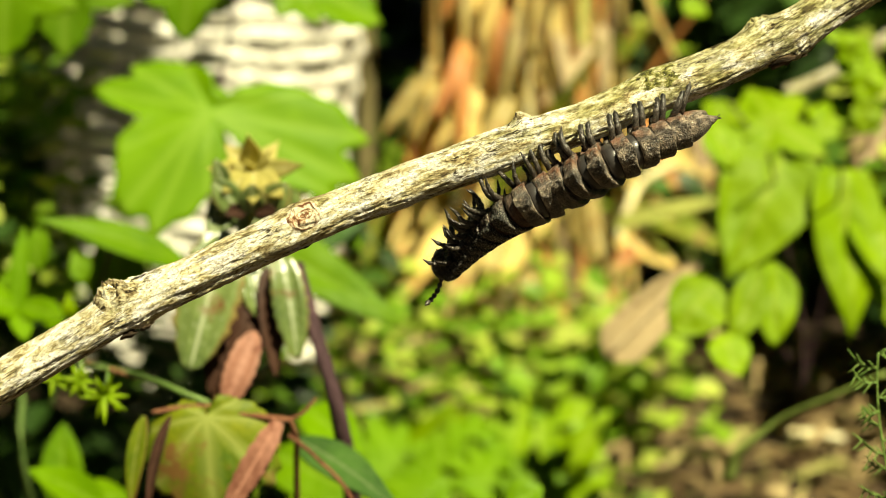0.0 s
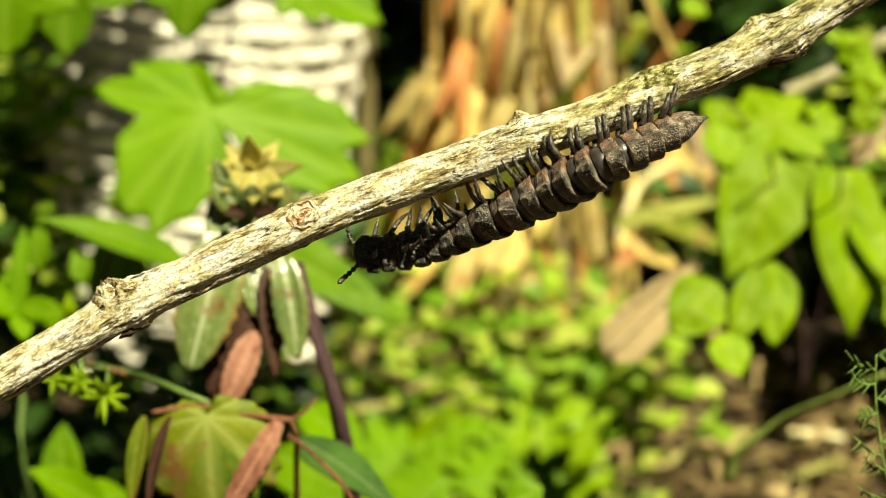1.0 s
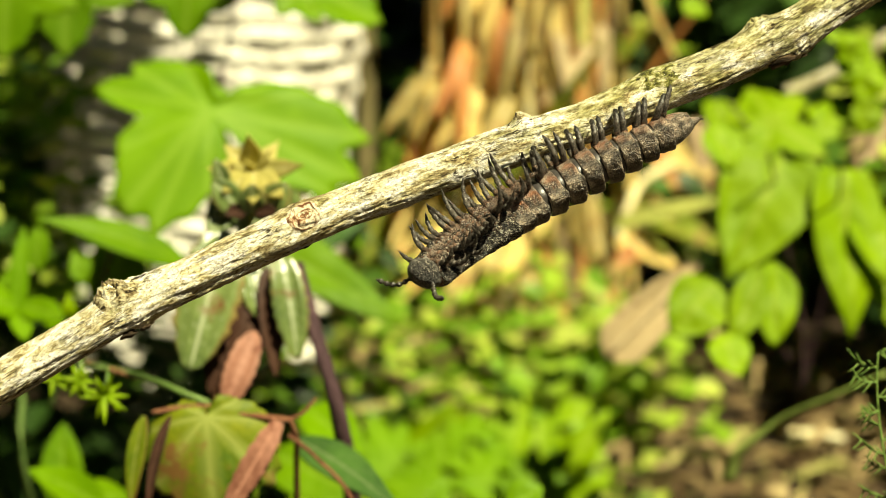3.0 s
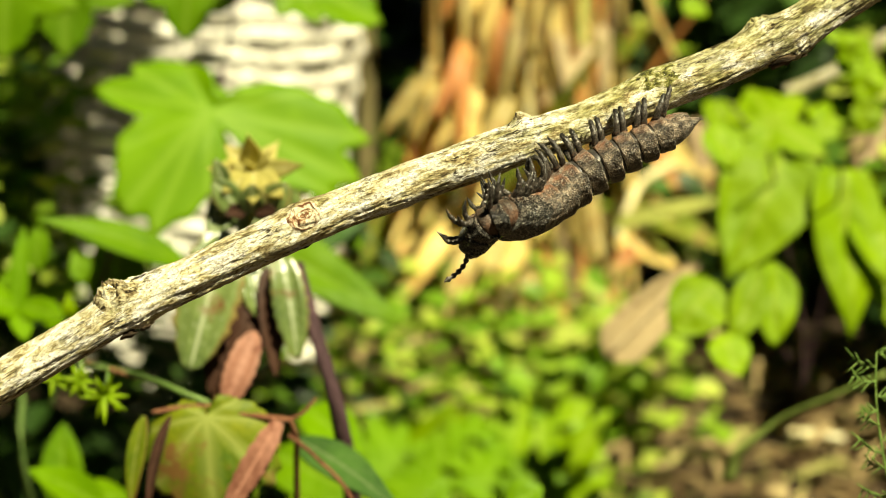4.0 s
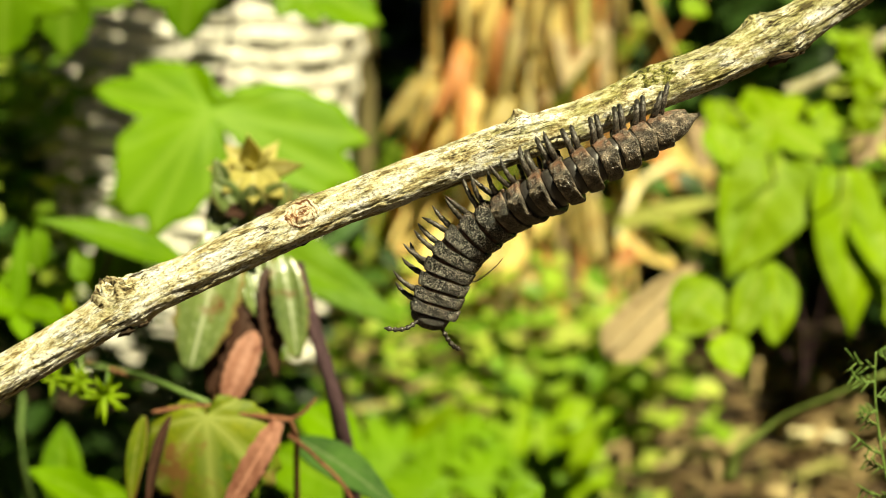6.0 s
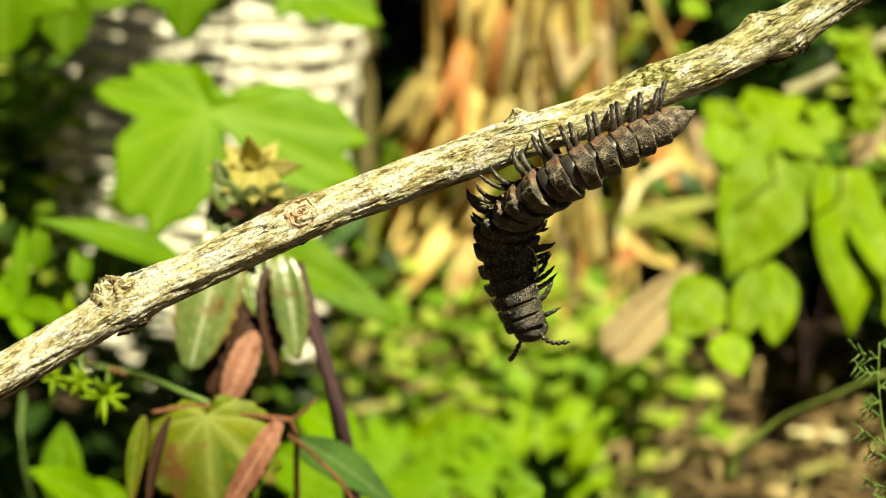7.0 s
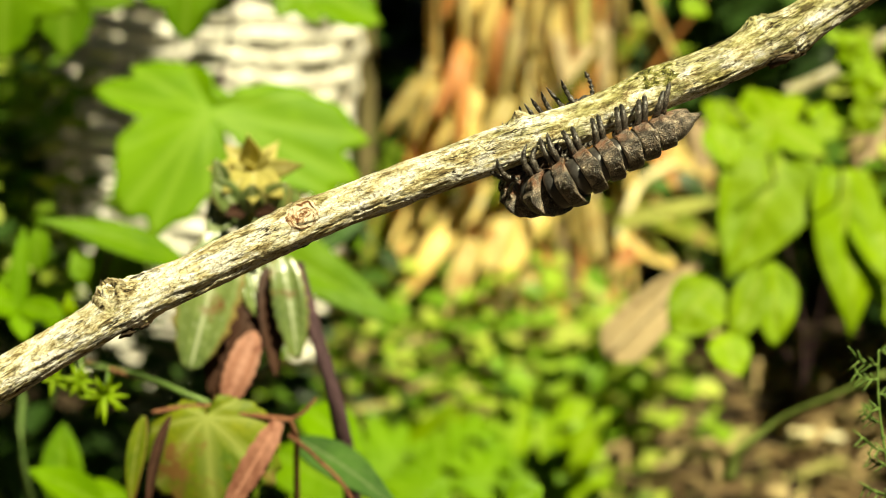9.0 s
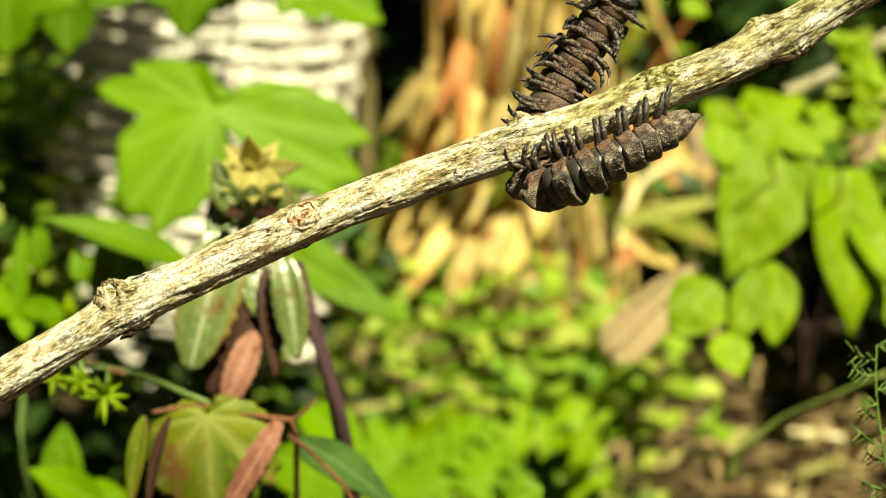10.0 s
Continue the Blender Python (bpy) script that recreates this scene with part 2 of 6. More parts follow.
def cuticle(name, rough, spec, stops, grit_and_glint, bump_d, red=0.0, contrast=1.0, belly=0.0):
    """Millipede skin: granules, dust specks with painted glints, and pits of a tenth of a millimetre."""
    m, nt, b = mat(name, rough, spec=spec)
    co = coords(nt)
    g = noise_tex(nt, co, 4200, 4, 0.7)
    d = noise_tex(nt, co, 5600, 2, 0.6)
    p = noise_tex(nt, co, 420, 4, 0.6)
    sp = nt.nodes.new("ShaderNodeTexVoronoi")
    sp.inputs["Scale"].default_value = 4600
    nt.links.new(co, sp.inputs["Vector"])
    c = ramp(nt, p.outputs[0], stops).outputs[0]
    lo, hi = 1 - 0.85 * contrast, 1 + 0.75 * contrast
    c = mixc(nt, 1.0, c, ramp(nt, g.outputs[0], [(0.43, (lo, lo, lo)), (0.57, (hi, hi, hi))]).outputs[0], "MULTIPLY")
    if grit_and_glint:
        # pale specks: dust, and highlight glints painted into the colour
        k = ramp(nt, d.outputs[0], [(0.55, (0, 0, 0)), (0.59, (grit_and_glint, grit_and_glint, grit_and_glint))])
        w = noise_tex(nt, co, 700, 3, 0.6)
        kw = ramp(nt, w.outputs[0], [(0.42, (0.12, 0.12, 0.12)), (0.58, (1, 1, 1))])
        c = mixc(nt, mixc(nt, 1.0, k.outputs[0], kw.outputs[0], "MULTIPLY"), c, (0.70, 0.63, 0.53))
    if red:
        k = ramp(nt, p.outputs[0], [(0.42, (0, 0, 0)), (0.62, (red, red, red))])
        c = mixc(nt, k.outputs[0], c, (0.19, 0.055, 0.02))
    if belly:
        # rusty tinge low on the flanks, by the leg bases
        sep = nt.nodes.new("ShaderNodeSeparateXYZ")
        nt.links.new(co, sep.inputs[0])
        mr = nt.nodes.new("ShaderNodeMapRange")
        mr.inputs[1].default_value, mr.inputs[2].default_value = -0.0004, -0.0019
        nt.links.new(sep.outputs[2], mr.inputs[0])
        q = noise_tex(nt, co, 900, 3)
        k = ramp(nt, q.outputs[0], [(0.42, (0, 0, 0)), (0.6, (belly, belly, belly))])
        c = mixc(nt, mixc(nt, 1.0, mr.outputs[0], k.outputs[0], "MULTIPLY"), c, (0.24, 0.075, 0.026))
        # the underside between the legs is dark reddish brown
        mu = nt.nodes.new("ShaderNodeMapRange")
        mu.inputs[1].default_value, mu.inputs[2].default_value, mu.inputs[4].default_value = -0.0021, -0.0027, 0.7
        nt.links.new(sep.outputs[2], mu.inputs[0])
        c = mixc(nt, mu.outputs[0], c, (0.075, 0.036, 0.022))
    nt.links.new(c, b.inputs["Base Color"])
    add = nt.nodes.new("ShaderNodeMath")
    add.operation = "SUBTRACT"
    nt.links.new(g.outputs[0], add.inputs[0])
    nt.links.new(sp.outputs["Distance"], add.inputs[1])
    bump(nt, b, add.outputs[0], 1.0, bump_d * 1.9)
    return m


M_SHELL = cuticle("gritty_brown_shell", 0.30, 0.8, [(0.38, (0.035, 0.026, 0.019)), (0.5, (0.15, 0.112, 0.08)), (0.63, (0.42, 0.335, 0.25))], 0.55, 0.00011, contrast=0.72, belly=0.75)
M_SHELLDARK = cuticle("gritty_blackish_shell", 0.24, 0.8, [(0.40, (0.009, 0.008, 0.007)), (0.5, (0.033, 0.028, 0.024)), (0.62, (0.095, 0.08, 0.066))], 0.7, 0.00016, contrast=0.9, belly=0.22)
M_SMOOTH = cuticle("smooth_grey_ring", 0.32, 0.5, [(0.3, (0.028, 0.025, 0.024)), (0.7, (0.06, 0.054, 0.052))], 0.0, 0.00001, contrast=0.15)
M_LEG = cuticle("blackish_leg", 0.32, 0.6, [(0.35, (0.008, 0.007, 0.006)), (0.65, (0.050, 0.040, 0.033))], 0.15, 0.00003)
M_HIP = cuticle("reddish_hip", 0.5, 0.4, [(0.3, (0.025, 0.016, 0.011)), (0.7, (0.10, 0.06, 0.038))], 0.2, 0.00004, 0.3)
M_HEAD = cuticle("blackish_head", 0.4, 0.5, [(0.3, (0.02, 0.019, 0.018)), (0.7, (0.08, 0.075, 0.07))], 0.5, 0.0002)


# ---- mesh helpers ----
def mesh_ob(name, verts, faces, material, parent=None, label="", grain=None, smooth=True):
    me = bpy.data.meshes.new(name)
    me.from_pydata([tuple(v) for v in verts], [], faces)
    me.update()
    if smooth:
        me.polygons.foreach_set("use_smooth", [True] * len(me.polygons))
    if grain is not None:
        a = me.attributes.new("grain", "FLOAT_VECTOR", "POINT")
        a.data.foreach_set("vector", np.asarray(grain, dtype=np.float32).ravel())
    me.materials.append(material)
    ob = new(name, me)
    if parent is not None:
        ob.parent = parent
    if label:
        ob["label"] = label
    return ob


def empty(name, m=None):
    ob = new(name)
    ob.empty_display_size = 0.01
    if m is not None:
        ob.matrix_world = m
    return ob


def spline(pts, n):
    """Smooth curve through the points, n samples evenly spaced along it."""
    p = np.asarray(pts, float)
    q = np.vstack([2 * p[0] - p[1], p, 2 * p[-1] - p[-2]])
    out = []
    for i in range(len(p) - 1):
        a, b, c, d = q[i:i + 4]
        for k in range(24):
            t = k / 24
            out.append(0.5 * (2 * b + (c - a) * t + (2 * a - 5 * b + 4 * c - d) * t * t + (3 * b - a - 3 * c + d) * t ** 3))
    out.append(p[-1])
    out = np.array(out)
    s = np.concatenate([[0], np.cumsum(np.linalg.norm(np.diff(out[:, :3], axis=0), axis=1))])
    u = np.linspace(0, s[-1], n)
    return np.stack([np.interp(u, s, out[:, k]) for k in range(out.shape[1])], 1)


def tube(pts, radius, n=40, sides=10, rough=0.0, seed=0.0, flat=1.0):
    """Verts, faces and grain of a tapering tube; radius is a number, a pair, or a function of 0..1."""
    c = spline(pts, n)
    rad = radius if callable(radius) else ((lambda u: radius) if isinstance(radius, (int, float)) else (lambda u: radius[0] + (radius[1] - radius[0]) * u))
    verts, grain, s = [], [], 0.0
    ref = Vector((0.13, 0.21, 0.97))
    for i in range(n):
        t = Vector(c[min(i + 1, n - 1)] - c[max(i - 1, 0)]).normalized()
        x = ref.cross(t)
        if x.length < 0.05:
            x = Vector((1, 0, 0)).cross(t)
        x.normalize()
        y = t.cross(x)
        if i:
            s += float(np.linalg.norm(c[i] - c[i - 1]))
        r0 = rad(i / (n - 1))
        for k in range(sides):
            a = math.tau * k / sides
            ca, sa = math.cos(a), math.sin(a)
            r = r0
            if rough:
                r *= 1 + rough * noise.noise(Vector((s / r0 * 0.5 + seed, ca * 1.3, sa * 1.3)))
            v = Vector(c[i]) + (x * ca + y * sa * flat) * r
            verts.append(v)
            grain.append((s + seed, ca * r0, sa * r0))
    faces = [(i * sides + k, i * sides + (k + 1) % sides, (i + 1) * sides + (k + 1) % sides, (i + 1) * sides + k)
             for i in range(n - 1) for k in range(sides)]
    faces.append(tuple(reversed(range(sides))))
    faces.append(tuple(range((n - 1) * sides, n * sides)))
    return verts, faces, grain


def stem(name, pts, radius, material, parent=None, label="", n=30, sides=10, rough=0.25, flat=1.0):
    v, f, g = tube(pts, radius, n, sides, rough, random.random() * 5, flat)
    return mesh_ob(name, v, f, material, parent, label, g)


WIDTHS = {
    "oval": lambda u: math.sin(math.pi * u ** 0.8) ** 0.75,
    "round": lambda u: math.sin(math.pi * u ** 0.85) ** 0.5,
    "heart": lambda u: (math.sin(math.pi * min(1, u * 0.93 + 0.07) ** 0.62)) ** 0.85,
    "lance": lambda u: math.sin(math.pi * u ** 0.7) ** 1.2,
    "blade": lambda u: min(1, u * 8) ** 0.5 * (1 - u ** 3) ** 0.8,
    "rhomb": lambda u: (1 - abs(2 * u - 0.85) / 1.16) if u > 0 else 0,
    "wedge": lambda u: (1 - u) ** 0.7 * min(1, u * 10) ** 0.5,
}


def blade(name, base, tip, width, normal, kind, material, parent=None, label="", bend=0.08, fold=0.15, teeth=0.0, wave=0.05,
          thick=0.0004, veins=6, nu=26, nv=12, pleat=0.0):
    """A leaf blade from base to tip: midrib fold, arching, quilted side veins, toothed edge, real thickness."""
    b, e = Vector(base), Vector(tip)
    ln = (e - b).length
    x = (e - b).normalized()
    z = Vector(normal)
    z = (z - x * z.dot(x)).normalized()
    y = z.cross(x)
    sd = random.random() * 40
    fn = WIDTHS[kind]
    verts, grain, faces = [], [], []
    for side in (1, -1):
        for i in range(nu + 1):
            u = i / nu
            w = max(fn(u), 0.015) * width / 2
            for j in range(-nv, nv + 1):
                v = j / nv
                ww = w * (1 + teeth * (((u * 18 + 0.5 * abs(v)) % 1) - 0.5) * (abs(v) ** 6))
                q = (u * veins - abs(v) * 0.9) % 1.0
                dv = min(q, 1 - q)
                h = (fold * abs(v) * ww - bend * ln * (u - 0.35) ** 2 * 2 + wave * width * noise.noise(Vector((u * 3 + sd, v * 1.5, sd)))
                     + 0.02 * width * (1 - (1 - 2 * dv) ** 4) * (1 - abs(v) ** 4) + pleat * width * math.cos(v * 9.4) * math.sin(math.pi * u))
                p = b + x * (u * ln) + y * (v * ww) + z * (h + side * thick / 2)
                verts.append(p)
                grain.append((u, v, min(dv * 1.5 + 0.04, abs(v) * 1.4)))
    m = 2 * nv + 1
    off = (nu + 1) * m
    for i in range(nu):
        for j in range(m - 1):
            a = i * m + j
            faces.append((a, a + m, a + m + 1, a + 1))
            faces.append((off + a, off + a + 1, off + a + m + 1, off + a + m))
    rim = [i * m for i in range(nu + 1)] + [nu * m + j for j in range(1, m)] + [i * m + m - 1 for i in range(nu - 1, -1, -1)] + list(range(m - 2, 0, -1))
    for k in range(len(rim)):
        a, c = rim[k], rim[(k + 1) % len(rim)]
        faces.append((a, off + a, off + c, c))
    return mesh_ob(name, verts, faces, material, parent, label, grain)


def palmate(name, centre, tip, size, normal, lobes, material, parent=None, label="", cup=0.12, thick=0.0004, teeth=0.05, full=0.26, least=0.3):
    """A lobed leaf. lobes: (degrees from the middle lobe, length, half-width in degrees)."""
    c = Vector(centre)
    x = (Vector(tip) - c).normalized()
    z = Vector(normal)
    z = (z - x * z.dot(x)).normalized()
    y = z.cross(x)
    sd = random.random() * 30
    na, nr = 180, 14
    verts, grain, faces = [], [], []
    for side in (1, -1):
        for k in range(na):
            a = 360 * k / na - 180
            r, dv = least, 1.0
            for la, ll, lw in lobes:
                d = abs((a - la + 180) % 360 - 180)
                f = max(0.0, 1 - d / lw)
                r = max(r, ll * (full + (1 - full) * f ** 0.85) if f > 0 else 0)
                dv = min(dv, d / lw)
            r *= 1 + 2.2 * teeth * (abs(((k / 6.5) % 1) - 0.5) - 0.25)
            for i in range(nr + 1):
                q = i / nr
                rr = r * q * size
                ar = radians(a)
                h = -cup * rr * rr / size + 0.05 * size * noise.noise(Vector((q * 1.8 * math.cos(ar) + sd, q * 1.8 * math.sin(ar), sd)))
                h += 0.025 * size * min(dv, 1) * q
                verts.append(c + x * (rr * math.cos(ar)) + y * (rr * math.sin(ar)) + z * (h + side * thick / 2))
                grain.append((q, a / 180, dv * q * 1.2 + 0.02))
    m = nr + 1
    off = na * m
    for k in range(na):
        k2 = (k + 1) % na
        for i in range(nr):
            faces.append((k * m + i, k * m + i + 1, k2 * m + i + 1, k2 * m + i))
            faces.append((off + k * m + i, off + k2 * m + i, off + k2 * m + i + 1, off + k * m + i + 1))
        faces.append((k * m + nr, off + k * m + nr, off + k2 * m + nr, k2 * m + nr))
    return mesh_ob(name, verts, faces, material, parent, label, grain)


# ---- ground ----
def ground():
    n = 90
    xs = np.sign(np.linspace(-1, 1, n)) * np.abs(np.linspace(-1, 1, n)) ** 4 * 400
    ys = np.sign(np.linspace(-1, 1, n)) * np.abs(np.linspace(-1, 1, n)) ** 4 * 400 + 1.2
    verts = []
    for yy in ys:
        for xx in xs:
            near = math.exp(-(xx * xx + (yy - 1.2) ** 2) / 16)
            verts.append((xx, yy, 0.03 * near * noise.noise(Vector((xx * 4, yy * 4, 0))) + 0.012 * near * noise.noise(Vector((xx * 17, yy * 17, 3)))))
    faces = [(j * n + i, j * n + i + 1, (j + 1) * n + i + 1, (j + 1) * n + i) for j in range(n - 1) for i in range(n - 1)]
    tagged(mesh_ob("ground", verts, faces, M_SOIL), "dark damp garden soil with bits of litter", "ground", kind="structure")


ground()


# ---- branch ----
TILT = pose(0, 0.2218, 0.2647, -14, 0, 0)   # place and lean of the branch's own space
MM = 0.001


def loc(p):
    """Millimetres across, out towards the viewer and up, in the branch's space."""
    return (p[0] * MM, -p[1] * MM, p[2] * MM)


def branch():
    root = empty("branch", TILT)
    tagged(root, "weathered grey-brown dead twig with knots and moss", "branch")
    line = [loc(p) for p in ((-87.04, 0.00, -32.17), (-72.97, 0.00, -24.83), (-61.25, 0.00, -18.50), (-44.46, 0.00, -8.74), (-31.56, 0.00, -2.33), (-18.67, 0.00, 3.61), (-6.17, 0.00, 8.45), (11.02, 0.00, 14.70),
                             (20.00, 0.00, 17.67), (28.60, 0.00, 21.34), (38.75, 0.00, 25.41), (47.19, 0.00, 29.53), (54.38, 0.00, 34.00), (65.32, 0.00, 40.88), (83.29, 0.00, 53.85))]
    n, sides = 1150, 104
    c = spline(line, n)
    # swellings: across position, width, angle round, height (metres)
    lumps = [(-0.0446, 0.0021, 80, 0.0010), (-0.0425, 0.0040, 70, 0.0006), (-0.0190, 0.0022, 100, 0.0004), (0.0117, 0.0012, 82, 0.0009), (0.0449, 0.0022, 92, 0.0012),
             (0.0475, 0.0022, -80, 0.0008), (0.0300, 0.0050, 70, 0.0003), (-0.0425, 0.0014, -95, 0.0006)]

    def surface(s, xx, a):
        """Radius of the bark at a place along the twig and an angle round it."""
        ca, sa = math.cos(a), math.sin(a)
        r = 0.00290 + 0.00014 * noise.noise(Vector((s * 90, 0, 7)))
        r += 0.00018 * noise.noise(Vector((s * 160, ca * 2.2, sa * 2.2))) + 0.00008 * noise.noise(Vector((s * 700, ca * 9, sa * 9))) + 0.00008 * noise.noise(Vector((s * 2300, ca * 8, sa * 8 + 2)))
        # plates that flake off along the grain, and deep fissures between them
        q = noise.noise(Vector((s * 210, ca * 4.5 + 3, sa * 4.5)))
        r += 0.00006 * max(-1.0, min(1.0, q * 5))
        f = abs(noise.noise(Vector((s * 95 + 9, ca * 4.2, sa * 4.2))))
        if f < 0.09:
            r -= 0.00018 * (1 - f / 0.09) * max(0.0, min(1.0, 0.6 + 1.6 * noise.noise(Vector((s * 70, ca * 1.5, sa * 1.5 + 5)))))
        for lx, lw, la, lh in lumps:
            d = ((xx - lx) / lw) ** 2
            if d < 6:
                da = (math.degrees(a) - la + 180) % 360 - 180
                r += lh * math.exp(-d) * math.exp(-(da / 42) ** 2) * (1 + 0.5 * noise.noise(Vector((s * 2200, ca * 8, sa * 8))))
        return r
    run = np.concatenate([[0], np.cumsum(np.linalg.norm(np.diff(c, axis=0), axis=1))])
    verts, grain = [], []
    for i in range(n):
        t = Vector(c[min(i + 1, n - 1)] - c[max(i - 1, 0)]).normalized()
        up = Vector((0, 0, 1))
        up = (up - t * up.dot(t)).normalized()
        out = Vector((0, -1, 0))
        s, xx = float(run[i]), c[i][0]
        for k in range(sides):
            a = math.tau * k / sides
            r = surface(s, xx, a)
            verts.append(Vector(c[i]) + out * (math.cos(a) * r) + up * (math.sin(a) * r))
            grain.append((s, math.cos(a) * 0.0029, math.sin(a) * 0.0029))
    faces = [(i * sides + k, i * sides + (k + 1) % sides, (i + 1) * sides + (k + 1) % sides, (i + 1) * sides + k)
             for i in range(n - 1) for k in range(sides)]
    faces += [tuple(reversed(range(sides))), tuple(range((n - 1) * sides, n * sides))]
    mesh_ob("bark", verts, faces, M_BARK, root, "", grain)

    def patch(name, label, x, deg, half_len, half_wide, shape, material, seed):
        """Scar or knot that sits in the bark: a rounded patch laid over the surface."""
        i0 = int(np.argmin(np.abs(c[:, 0] - x)))
        t = Vector(c[i0 + 3] - c[i0 - 3]).normalized()
        up = (Vector((0, 0, 1)) - t * t.z).normalized()
        out = Vector((0, -1, 0))
        vs, fs, gs = [], [], []
        m, q = 40, 16
        for i in range(q + 1):
            rho = i / q
            for k in range(m):
                ph = math.tau * k / m
                wob = 1 + (0.6 if name == "moss" else 0.22) * noise.noise(Vector((math.cos(ph) * 1.5 + seed, math.sin(ph) * 1.5, 0)))
                ds = rho * math.cos(ph) * half_len * wob
                da = radians(deg) + rho * math.sin(ph) * half_wide * wob / 0.0029
                rr = surface(float(run[i0]) + ds, c[i0][0] + ds * t.x, da) + shape(rho) + 0.00022 * noise.noise(Vector((ds * 2500 + seed, da * 6, seed))) * (1 - rho * 0.6)
                vs.append(Vector(c[i0]) + t * ds + out * (math.cos(da) * rr) + up * (math.sin(da) * rr))
                if name == "bud_scar":
                    gs.append((rho * 0.003 + 0.0017 * noise.noise(Vector((ds * 600 + seed, da * 2.2, 4))) + seed, ds, da * 0.003))
                else:
                    gs.append((ds + seed, da * 0.003, rho * 0.0006))
        for i in range(q):
            for k in range(m):
                fs.append((i * m + k, i * m + (k + 1) % m, (i + 1) * m + (k + 1) % m, (i + 1) * m + k))
        fs.append(tuple(reversed(range(m))))
        mesh_ob(name, vs, fs, material, root, label, gs)

    def chip(name, label, p, size, seed):
        """Torn piece of loose bark."""
        vs, fs, gs = [], [], []
        m, q = 16, 9
        for i in range(q + 1):
            th = math.pi * i / q
            for k in range(m):
                ph = math.tau * k / m
                d = Vector((math.sin(th) * math.cos(ph), math.sin(th) * math.sin(ph), math.cos(th)))
                f = 1 + 0.7 * noise.noise(d * 1.9 + Vector((seed, 0, 0))) + 0.4 * noise.noise(d * 5 + Vector((seed, 3, 0)))
                vs.append((p[0] + d.x * f * size[0], p[1] + d.y * f * size[1], p[2] + d.z * f * size[2] + 0.35 * d.x * f * size[0]))
                gs.append((d.x * 0.001 + seed, d.y * 0.001, d.z * 0.001))
        for i in range(q):
            for k in range(m):
                fs.append((i * m + k, i * m + (k + 1) % m, (i + 1) * m + (k + 1) % m, (i + 1) * m + k))
        mesh_ob(name, vs, fs, M_FLAKE, root, label, gs)

    patch("bud_scar", "reddish ringed bud scar", -0.0187, 18, 0.0029, 0.0022, lambda r: 0.00012 + 0.00010 * math.cos(r * 16) * (1 - r) - 0.0007 * max(0, r - 0.75), M_SCAR, 3)
    patch("knot", "dark cracked knot", -0.0443, 52, 0.0031, 0.0027, lambda r: 0.00012 + 0.0004 * math.exp(-((r - 0.5) / 0.2) ** 2) - 0.0013 * math.exp(-(r / 0.26) ** 2) - 0.0020 * max(0, r - 0.74), M_KNOT, 7)
    patch("bud_stub", "small mossy bud stub", 0.0119, 76, 0.0014, 0.0010, lambda r: 0.0004 * (1 - r * r) - 0.001 * max(0, r - 0.8), M_KNOT, 12)
    patch("moss", "dark olive moss patch", 0.0302, 36, 0.0040, 0.0024, lambda r: 0.00010 - 0.0012 * max(0, r - 0.7), M_MOSS, 17)
    patch("moss", "dark olive moss patch", 0.0262, 62, 0.0026, 0.0012, lambda r: 0.00008 - 0.0012 * max(0, r - 0.7), M_MOSS, 21)
    chip("bark_flake", "dark loose bark flake", loc((-43.36, 0.40, -11.78)), (0.0010, 0.0007, 0.0005), 2)
    chip("bark_flake", "dark loose bark flake", loc((-41.01, 0.50, -10.60)), (0.0007, 0.0005, 0.0005), 6)
    chip("bark_flake", "rust-brown loose bark flake", loc((47.38, 0.60, 26.34)), (0.0023, 0.0011, 0.0009), 9)
    chip("bark_flake", "dark loose bark flake", loc((-19.04, 0.30, 0.39)), (0.0010, 0.0006, 0.0003), 14)
    return root


BRANCH = branch()


# ---- millipede ----
N_RING = 18


def ring_scale(i):
    """0 is the last ring, N_RING - 1 the collar behind the head."""
    u = i / (N_RING - 1)
    return min(1.06, 0.56 + 1.5 * u) * (1 - 0.20 * max(0.0, (u - 0.40) / 0.60) ** 1.15)


def ring_height(i):
    """How high a ring is against its plain profile; the fore body is flatter."""
    u = i / (N_RING - 1)
    return (0.32 + 0.63 * ring_scale(i)) * (1 - 0.30 * max(0.0, (u - 0.4) / 0.6))


PROFILE = [(0, 3.4), (1.0, 3.33), (2.0, 3.05), (3.1, 2.45), (3.95, 1.66), (4.45, 0.88), (4.6, 0.36), (4.4, -0.05), (4.0, -0.3), (3.75, -0.6), (3.65, -1.2), (3.25, -1.9), (2.4, -2.6), (1.3, -2.95), (0, -3.0)]


def profile_loop():
    half = []
    for (a, b), (c, d) in zip(PROFILE, PROFILE[1:]):
        half += [(a + (c - a) * q / 5, b + (d - b) * q / 5) for q in range(5)]
    half.append(PROFILE[-1])
    return half + [(-y, z) for y, z in reversed(half[1:-1])]


LOOP = profile_loop()


def loft(sections):
    """Closed loft: each section is a list of points."""
    m = len(sections[0])
    verts = [p for s in sections for p in s]
    faces = [(i * m + k, i * m + (k + 1) % m, (i + 1) * m + (k + 1) % m, (i + 1) * m + k) for i in range(len(sections) - 1) for k in range(m)]
    faces += [tuple(reversed(range(m))), tuple(range((len(sections) - 1) * m, len(sections) * m))]
    return verts, faces


